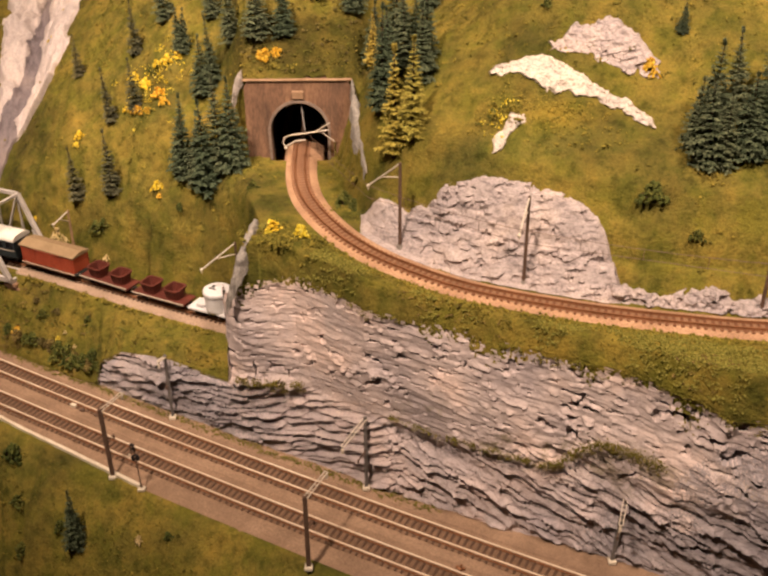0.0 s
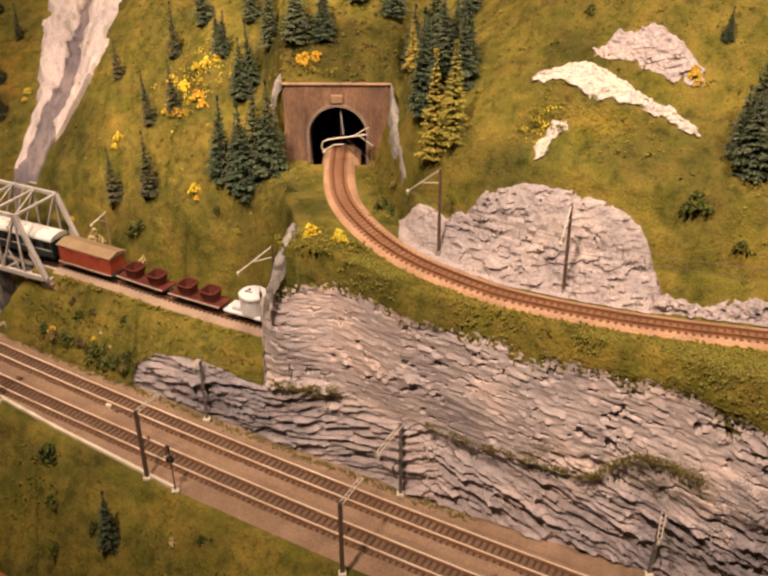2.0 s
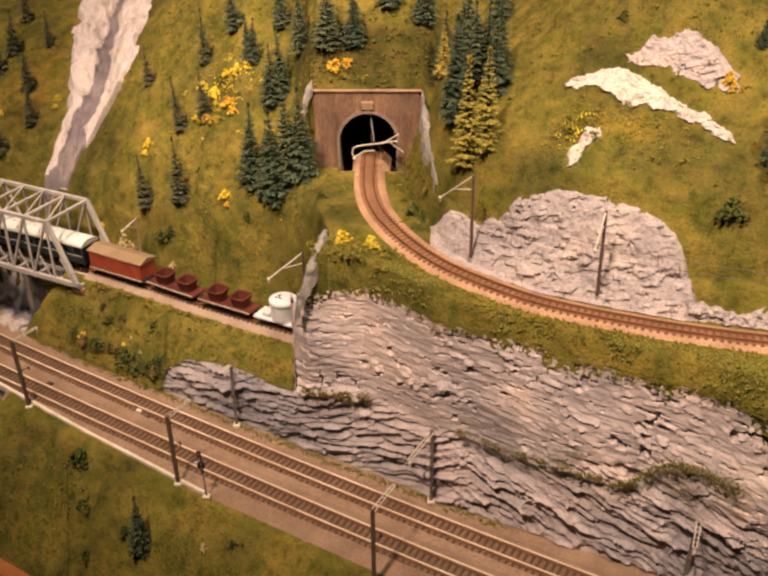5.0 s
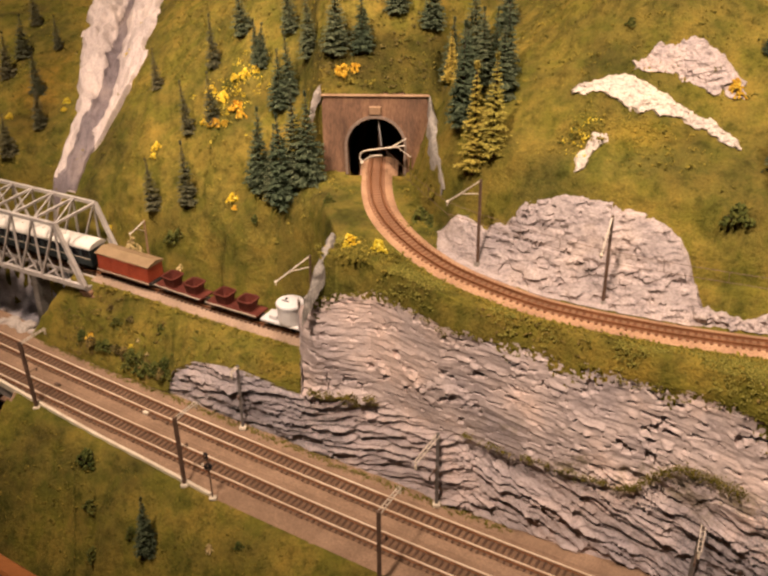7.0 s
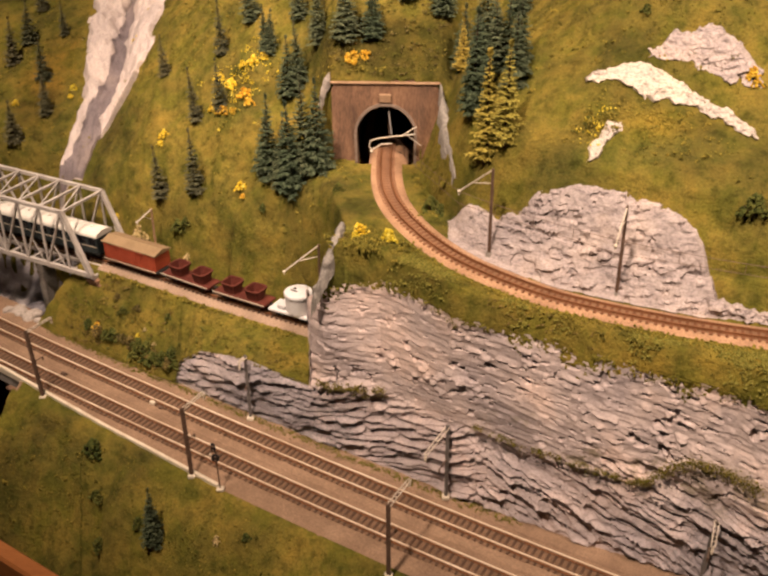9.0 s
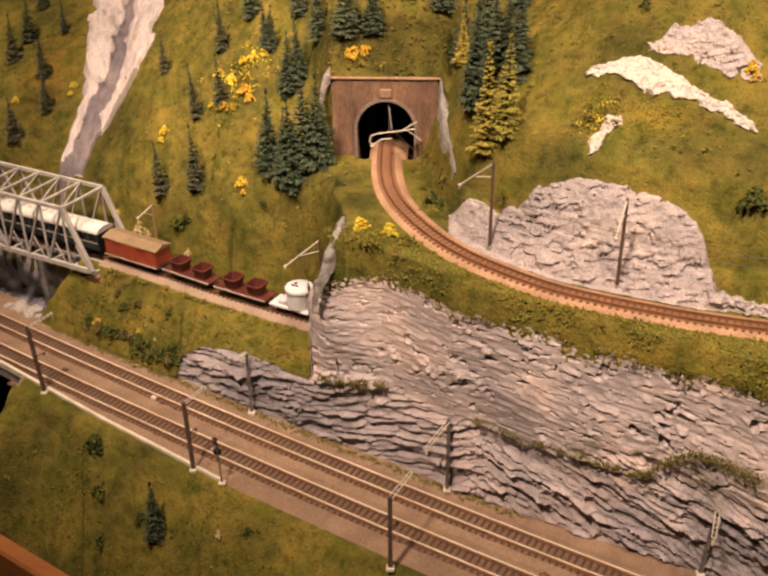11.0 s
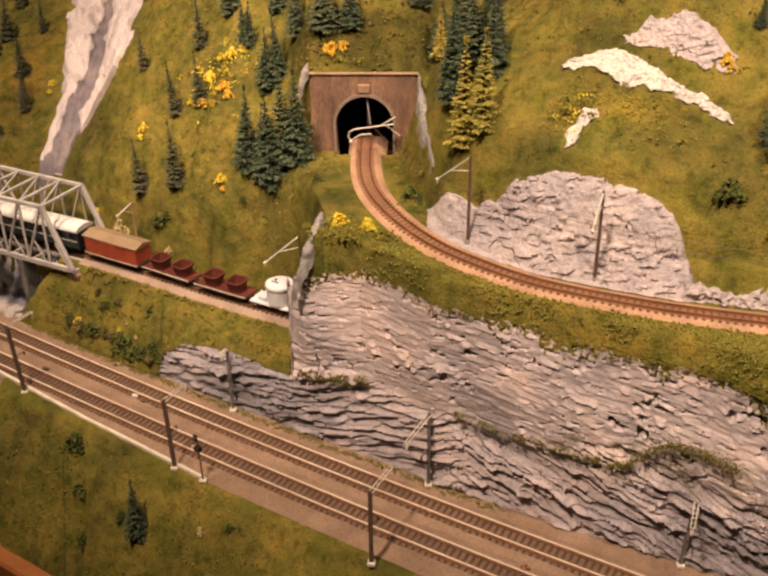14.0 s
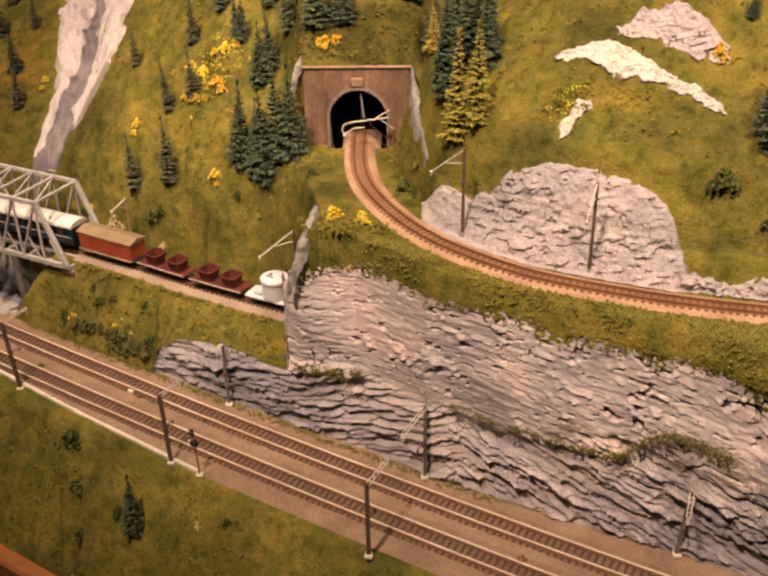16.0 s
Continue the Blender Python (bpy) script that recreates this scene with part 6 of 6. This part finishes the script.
def shrub(name, mat, label, seed, n=70, flat=0.6):
    """A bush of small leaf flakes round a few twigs, one metre wide at its origin, to be scaled."""
    rnd = random.Random(seed)
    t = empty(name, Matrix(), label, "bush")
    bm = bmesh.new()
    for _ in range(6):
        a = rnd.uniform(0, 6.28)
        add_tube(bm, (0, 0, -0.1), (0.3 * math.cos(a), 0.3 * math.sin(a), flat * rnd.uniform(0.4, 0.8)), 0.03, 0.012, 5)
    part("twigs", bm, BARK, t)
    bm = bmesh.new()
    for _ in range(n):
        a, q = rnd.uniform(0, 6.28), rnd.random() ** 0.5
        lump = 0.75 + 0.3 * math.sin(3 * a + seed)
        o = Vector((0.5 * q * lump * math.cos(a), 0.5 * q * lump * math.sin(a), flat * (1 - q * q) * rnd.uniform(0.45, 1.0) + 0.03))
        r = rnd.uniform(0.07, 0.15)
        u = Vector([rnd.gauss(0, 1) for _ in range(3)]).normalized()
        v = u.orthogonal().normalized()
        w = u.cross(v)
        vs = [bm.verts.new(o + r * p) for p in (u, v, w * 0.7, -v, -w * 0.7, -u * 0.6)]
        for i, j, k in ((0, 1, 2), (0, 2, 3), (0, 3, 4), (0, 4, 1), (5, 2, 1), (5, 3, 2), (5, 4, 3), (5, 1, 4)):
            bm.faces.new((vs[i], vs[j], vs[k]))
    part("foliage", bm, mat, t)
    return t


yellow = [shrub("yellow_bush", YELLOW, "bright yellow flowering bush on the grass", s) for s in (1, 2, 3)]
orange = [shrub("orange_bush", ORANGE, "orange flowering bush on the grass", s) for s in (4, 5)]
green = [shrub("green_bush", LEAVES, "dark green leafy bush on the grass", s, 90) for s in (6, 7)]
dry = [shrub("dry_bush", DRY, "pale dry straggly bush beside the branch track", s, 40) for s in (8,)]
for k, (x, y, s) in enumerate(((-0.401, 1.406, 0.017), (-0.405, 1.40, 0.012), (-0.281, 1.296, 0.018), (-0.276, 1.413, 0.020), (-0.262, 1.418, 0.016), (-0.290, 1.418, 0.018), (-0.304, 1.405, 0.022), (-0.117, 1.094, 0.020), (-0.121, 1.086, 0.012), (-0.086, 1.082, 0.022), (-0.477, 1.397, 0.012),
        (-0.464, 1.371, 0.014), (-0.672, 1.581, 0.014), (-0.582, 1.588, 0.014), (-0.583, 1.572, 0.011), (-0.418, 1.238, 0.010), (-0.49, 1.64, 0.024), (-0.485, 1.70, 0.024), (-0.478, 1.76, 0.02), (-0.325, 1.43, 0.018), (-0.33, 1.392, 0.014))):
    planted(yellow[k % 3], x, y, s)
for k, (x, y, s) in enumerate(((-0.282, 1.379, 0.022), (-0.275, 1.366, 0.016), (-0.312, 1.376, 0.018), (-0.298, 1.37, 0.014), (-0.140, 1.308, 0.022), (-0.125, 1.312, 0.018), (0.264, 1.130, 0.020), (0.267, 1.124, 0.014), (-0.48, 1.266, 0.016), (-0.278, 1.29, 0.010))):
    planted(orange[k % 2], x, y, s)
for k, (x, y, s) in enumerate(((-0.372, 1.321, 0.024), (-0.36, 1.317, 0.018), (-0.044, 1.158, 0.026), (-0.034, 1.150, 0.018), (-0.391, 1.210, 0.024), (-0.402, 1.214, 0.022), (-0.38, 1.205, 0.022), (-0.42, 1.225, 0.02), (-0.365, 1.2, 0.02), (0.249, 1.014, 0.030), 
        (-0.427, 1.06, 0.03), (-0.415, 1.02, 0.02), (-0.41, 0.99, 0.022), (-0.36, 0.985, 0.016), (-0.228, 0.934, 0.013), (-0.335, 1.285, 0.014), (-0.25, 1.27, 0.014), (-0.35, 1.36, 0.012), (-0.15, 1.20, 0.016), (0.17, 1.20, 0.014), (0.29, 0.99, 0.016))):
    planted(green[k % 2], x, y, s)
brown = [shrub("brown_bush", DRYMOSS, "olive-brown scrubby bush at the bank's foot", s, 80, 0.5) for s in (21, 22)]
for k, (x, y, s) in enumerate(((-0.478, 1.262, 0.022), (-0.466, 1.255, 0.018), (-0.454, 1.248, 0.024), (-0.441, 1.243, 0.020), (-0.429, 1.238, 0.024), (-0.416, 1.230, 0.022), (-0.403, 1.222, 0.024), (-0.392, 1.214, 0.02), (-0.368, 1.197, 0.022), (-0.358, 1.191, 0.018), (-0.441, 1.262, 0.016), (-0.419, 1.257, 0.014), (-0.45, 1.275, 0.014), (-0.495, 1.275, 0.018), (-0.373, 1.232, 0.012))):
    planted((brown + green)[(k * 7) % 4], x, y, s)
for p in brown:
    drop(p)
for x, y, s in ((-0.434, 1.350, 0.026), (-0.424, 1.342, 0.020), (-0.445, 1.347, 0.018), (-0.262, 0.943, 0.013), (-0.36, 1.305, 0.012), (-0.407, 1.238, 0.008), (-0.393, 1.223, 0.007), (-0.402, 1.218, 0.007)):
    planted(dry[0], x, y, s)
for p in yellow + orange + green + dry:
    drop(p)

# moss cushions on the cliff
def cliff_at(x, z):
    y1, z1 = cliff_top(x)
    y0 = main_y(x) + np.interp(x, [-0.4, 0.1, 0.2, 0.4], [0.043, 0.047, 0.056, 0.060])
    w = min(1.0, max(0.0, z / z1))
    return y0 + (y1 - y0) * w ** 1.15 - 0.005 * math.sin(math.pi * w) - 0.006


line = [(0.0, 0.104), (0.038, 0.099), (0.068, 0.098), (0.123, 0.097), (0.145, 0.096), (0.162, 0.103), (0.173, 0.121), (0.186, 0.131), (0.197, 0.137), (0.222, 0.135), (0.234, 0.133), (0.247, 0.132)]
for mat, n, spread, sd in ((DARKTUFT, 150, 0.0030, 5), (MOSS, 60, 0.0045, 9)):
    spots = []
    for k in range(n):
        x = 0.247 * (k + random.random()) / n
        w = 0.35 + 0.9 * max(0.0, float(value_noise(x * 45, 0.3, 2.0)) + 0.35) + (0.5 if x > 0.16 else 0.0)
        if x < 0.15 and random.random() < 0.72:
            continue
        z = float(np.interp(x, *zip(*line))) + random.gauss(0, 0.0012)
        spots.append((x, cliff_at(x, z) - 0.001, z, 0.002, 0.0022, spread * w * 0.6))
    cushions("moss", spots, mat, "olive moss growing along ledges of the cliff", 0.0009, 16, sd)
spots = []
for k in range(60):
    x = random.uniform(-0.168, -0.09)
    z = 0.084 + 0.22 * (x + 0.165) + random.gauss(0, 0.0025)
    spots.append((x, cliff_at(x, z) + 0.001, z, 0.002, 0.0015, 0.0012))
cushions("moss", spots, MOSS, "olive moss on the narrow shelf of the cliff's corner", 0.0010, 9, 8)
spots = []
for k in range(130):
    x = random.uniform(-0.16, 0.36)
    yt1, zt1 = cliff_top(x)
    z = zt1 - abs(random.gauss(0, 0.006)) * (0.4 + 1.2 * max(0.0, float(value_noise(x * 30, 1.0, 1.0))))
    spots.append((x, cliff_at(x, z) + 0.002 + 0.25 * (zt1 - z), z, 0.002, 0.0008, 0.0008))
cushions("moss", spots, TUFT, "flock grass creeping over the cliff's upper edge", 0.0010, 5, 6)
spots = [(x, main_y(x) + 0.036 + random.uniform(-0.003, 0.004), -0.003, 0.004, 0.002, 0.0006) for x in np.arange(-0.56, 0.05, 0.004)]
cushions("moss", spots, TUFT, "low weeds along the foot of the cliff", 0.0011, 12, 7)

# low mounds of flock on the slopes
def mounds(name, mat, label, n, seed, size, bias):
    rnd = random.Random(seed)
    spots = []
    while len(spots) < n:
        if rnd.random() < 0.82:
            x = rnd.uniform(-0.72, 0.40)
            y = float(cliff_top(x)[0]) + 0.006 + rnd.random() ** 1.2 * 0.5
            d, e = float(offsets(UPPER, np.array([x]), np.array([y]))[0][0]), float(offsets(BRANCH, np.array([x]), np.array([y]))[0][0])
            if (abs(d) < 0.028 and x > -0.3) or (abs(e) < 0.028 and x < -0.14) or (x < -0.49 and e < 0.08):
                continue
            if 0.026 < d < 0.10 and -0.03 < x < 0.225:
                continue
            if abs(x + 0.1) < 0.06 and abs(y - 1.285) < 0.02:
                continue
            z = float(ground_height(x, y))
        else:
            x, v = rnd.uniform(-0.55, 0.0), -0.112 - rnd.random() * 0.11
            y, z = main_y(x) + v, float(front_height(x, v))
        if float(fbm(x * 16 + bias, y * 16, bias, 3)) < 0.12:
            continue
        spots.append((x, y, z, 0.0022, 0.0022, 0.0006))
    cushions(name, spots, mat, label, size, 5, seed)


for mat, n, sd, words in ((YELLOW, 46, 31, "pale yellow blossom scattered on the hillside"), (TUFT, 60, 32, "yellow-green leafy patches on the hillside"), (LEAVES, 26, 33, "dark leafy patches on the hillside")):
    rnd = random.Random(sd)
    spots = []
    for k in range(n):
        x, y = rnd.gauss(-0.293, 0.020), rnd.gauss(1.398, 0.024)
        spots.append((x, y, float(ground_height(x, y)) + 0.002, 0.003, 0.003, 0.0016))
    for k in range(n // 3):
        x, y = rnd.gauss(0.112, 0.009), rnd.gauss(1.100, 0.007)
        spots.append((x, y, float(ground_height(x, y)) + 0.001, 0.003, 0.003, 0.001))
    cushions("blossom_patch", spots, mat, words, 0.0013, 7, sd)
rnd = random.Random(81)
spots = []
while len(spots) < 130:
    x, y = rnd.gauss(0.175, 0.042), rnd.gauss(1.104, 0.011)
    if y > np.interp(x, [0.105, 0.141, 0.169, 0.206, 0.231, 0.262], [1.146, 1.127, 1.122, 1.112, 1.095, 1.077]) - 0.004:
        continue
    spots.append((x, y, float(ground_height(x, y)), 0.004, 0.003, 0.0005))
cushions("dry_grass", spots, STRAW, "yellow dry grass below the white rock", 0.0011, 6, 81)
mounds("flock_mound", TUFT, "small yellowish mounds of flock on the slopes", 650, 21, 0.0016, 0.0)
mounds("flock_mound", DARKTUFT, "small dark olive mounds of flock on the slopes", 420, 22, 0.0016, 4.0)
spots = [(random.gauss(-0.105, 0.018), random.gauss(1.078, 0.010), 0.254, 0.003, 0.003, 0.0012) for k in range(60)]
cushions("flock_mound", spots, TUFT, "yellow-green flock mound above the cliff", 0.0021, 8, 23)
spots = [(x + random.gauss(0, 0.010), y + random.gauss(0, 0.008), float(ground_height(x, y)), 0.003, 0.003, 0.0010) for x, y in ((-0.045, 1.155), (-0.03, 1.165), (0.115, 1.10), (0.12, 1.108), (0.2, 1.075), (0.215, 1.065), (-0.14, 1.30), (-0.12, 1.303)) for k in range(6)]
cushions("flock_mound", spots, TUFT, "yellow-green flock mounds near the upper track", 0.0019, 8, 24)


for mat, n, sd, words in ((DRYMOSS, 90, 71, "olive-brown scrub on the slope above the portal"), (DARKTUFT, 90, 72, "dark olive scrub on the slope above the portal")):
    rnd = random.Random(sd)
    spots = []
    for k in range(n):
        x, y = rnd.uniform(-0.165, 0.01), 1.297 + 0.11 * rnd.random() ** 1.3
        spots.append((x, y, float(ground_height(x, y)) + 0.0005, 0.003, 0.003, 0.0008))
    cushions("slope_scrub", spots, mat, words, 0.0015, 8, sd)


def tufts(name, mat, label, n, seed, tall):
    """Short blades of flock grass all over the slopes, in one mesh."""
    rnd = np.random.default_rng(seed)
    x = rnd.uniform(-0.75, 0.42, n)
    y = cliff_top(x)[0] + 0.004 + rnd.uniform(0, 1, n) ** 1.3 * 0.55
    k = n // 5
    x[:k], v = rnd.uniform(-0.56, 0.1, k), -0.108 - rnd.uniform(0, 1, k) ** 1.2 * 0.13
    y[:k] = main_y(x[:k]) + v
    z = ground_height(x, y)
    z[:k] = front_height(x[:k], v)
    d, _ = offsets(UPPER, x, y)
    e, _ = offsets(BRANCH, x, y)
    rock = (d > 0.026) & (d < 0.095) & (x > -0.03) & (x < 0.225)
    patch = fbm(x * 14, y * 14, seed * 1.0, 3) > -0.15
    ok = ((np.abs(d) > 0.030) | (x < -0.3)) & ((np.abs(e) > 0.027) | (x > -0.16)) & (z > -0.3) & patch & ~rock & ~((x < -0.50) & (z < 0.075) & (np.arange(n) >= k))
    verts, faces = [], []
    for px, py, pz in zip(x[ok], y[ok], z[ok]):
        for _ in range(4):
            a, h = rnd.uniform(0, 6.28), tall * rnd.uniform(0.5, 1.3)
            c, s = math.cos(a), math.sin(a)
            o = rnd.normal(0, 0.0012, 2)
            i = len(verts)
            w = tall * 0.32
            verts += [(px + o[0] - s * w, py + o[1] + c * w, pz - 0.0006), (px + o[0] + s * w, py + o[1] - c * w, pz - 0.0006), (px + o[0] + c * h * 0.6, py + o[1] + s * h * 0.6, pz + h)]
            faces.append((i, i + 1, i + 2))
    return tagged(mesh_object(name, verts, faces, mat, None, False), label, "grass", kind="stuff")


tufts("grass", TUFT, "short yellowish flock grass on the slopes", 15000, 3, 0.0020)
tufts("grass", DARKTUFT, "darker olive flock grass on the slopes", 1500, 4, 0.0020)

# grass that creeps over the ballast's edges
spots = []
for c, sides in ((UPPER, (-0.0205, -0.0235)), (BRANCH, (-0.027, 0.0245))):
    q = resampled(c, 0.004)
    t = np.gradient(q[:, :2], axis=0)
    t /= np.linalg.norm(t, axis=1)[:, None]
    for (x, y, z), (tx, ty) in zip(q, t):
        for s in sides:
            if (c is UPPER and -0.05 < x < 0.4 and y < 1.25) or (c is BRANCH and -0.46 < x < -0.19):
                if random.random() < 0.6:
                    spots.append((x - ty * s, y + tx * s, z - 0.0022, 0.0025, 0.0030, 0.0006))
cushions("verge_grass", spots, TUFT, "uneven verge grass along the ballast's edges", 0.0015, 8, 41)
# dark cushions laid along two furrows to give the shade inside them
spots = []
for q in np.linspace(0, 1, 70):
    y = 1.268 + 0.018 * q
    x = float(np.interp(y, [1.255, 1.273, 1.278, 1.282, 1.286, 1.31], [-0.301, -0.300, -0.297, -0.2875, -0.268, -0.255]))
    spots.append((x, y, float(ground_height(x, y)) + 0.0004, 0.0006, 0.0008, 0.0016))
for q in np.linspace(0, 1, 80):
    x, y = -0.443 + 0.010 * q, 1.066 - 0.098 * q
    spots.append((x, y, float(front_height(x, y - main_y(x))) + 0.0004, 0.0008, 0.0010, 0.0006))
cushions("moss", spots, DARKTUFT, "dark olive cushions standing in for shade in the grass furrows", 0.0008, 6, 42)

# tufts on the strip between the upper track and the cliff
for mat, n, sd, words in ((BRIGHTTUFT, 900, 51, "yellow-green tufts above the cliff's edge"), (DARKTUFT, 36, 52, "dark olive tufts above the cliff's edge"), (DRYMOSS, 45, 53, "brownish dry tufts above the cliff's edge")):
    rnd = random.Random(sd)
    spots = []
    while len(spots) < n:
        x = rnd.uniform(-0.13, 0.36)
        y = float(cliff_top(x)[0]) + rnd.uniform(0.001, 0.05)
        if float(offsets(UPPER, np.array([x]), np.array([y]))[0][0]) > -0.024 or float(fbm(x * 22 + sd, y * 30, sd * 1.0, 2)) < 0.1:
            continue
        spots.append((x, y, float(ground_height(x, y)) + 0.0004, 0.0026, 0.0016, 0.0005))
    cushions("strip_tufts", spots, mat, words, 0.0012, 7, sd)

# scrub and tufts on the bank between the main line and the branch
for mat, n, sd, words in ((DRYMOSS, 80, 61, "brownish scrub on the bank below the branch line"), (DARKTUFT, 90, 62, "dark olive tufts on the bank below the branch line"), (LEAVES, 36, 63, "dark green leafy tufts on the bank below the branch line")):
    rnd = random.Random(sd)
    spots = []
    while len(spots) < n:
        x = rnd.uniform(-0.53, -0.18)
        y = float(cliff_top(x)[0]) + rnd.uniform(0.002, 0.12) * rnd.random()
        if float(offsets(BRANCH, np.array([x]), np.array([y]))[0][0]) > -0.029 or float(fbm(x * 18 + sd, y * 24, sd * 1.0, 2)) < 0.05 or rnd.random() < step(-0.36, -0.28, x) * 0.6:
            continue
        spots.append((x, y, float(ground_height(x, y)) + 0.0005, 0.0026, 0.0022, 0.0008))
    cushions("bank_scrub", spots, mat, words, 0.0013, 8, sd)
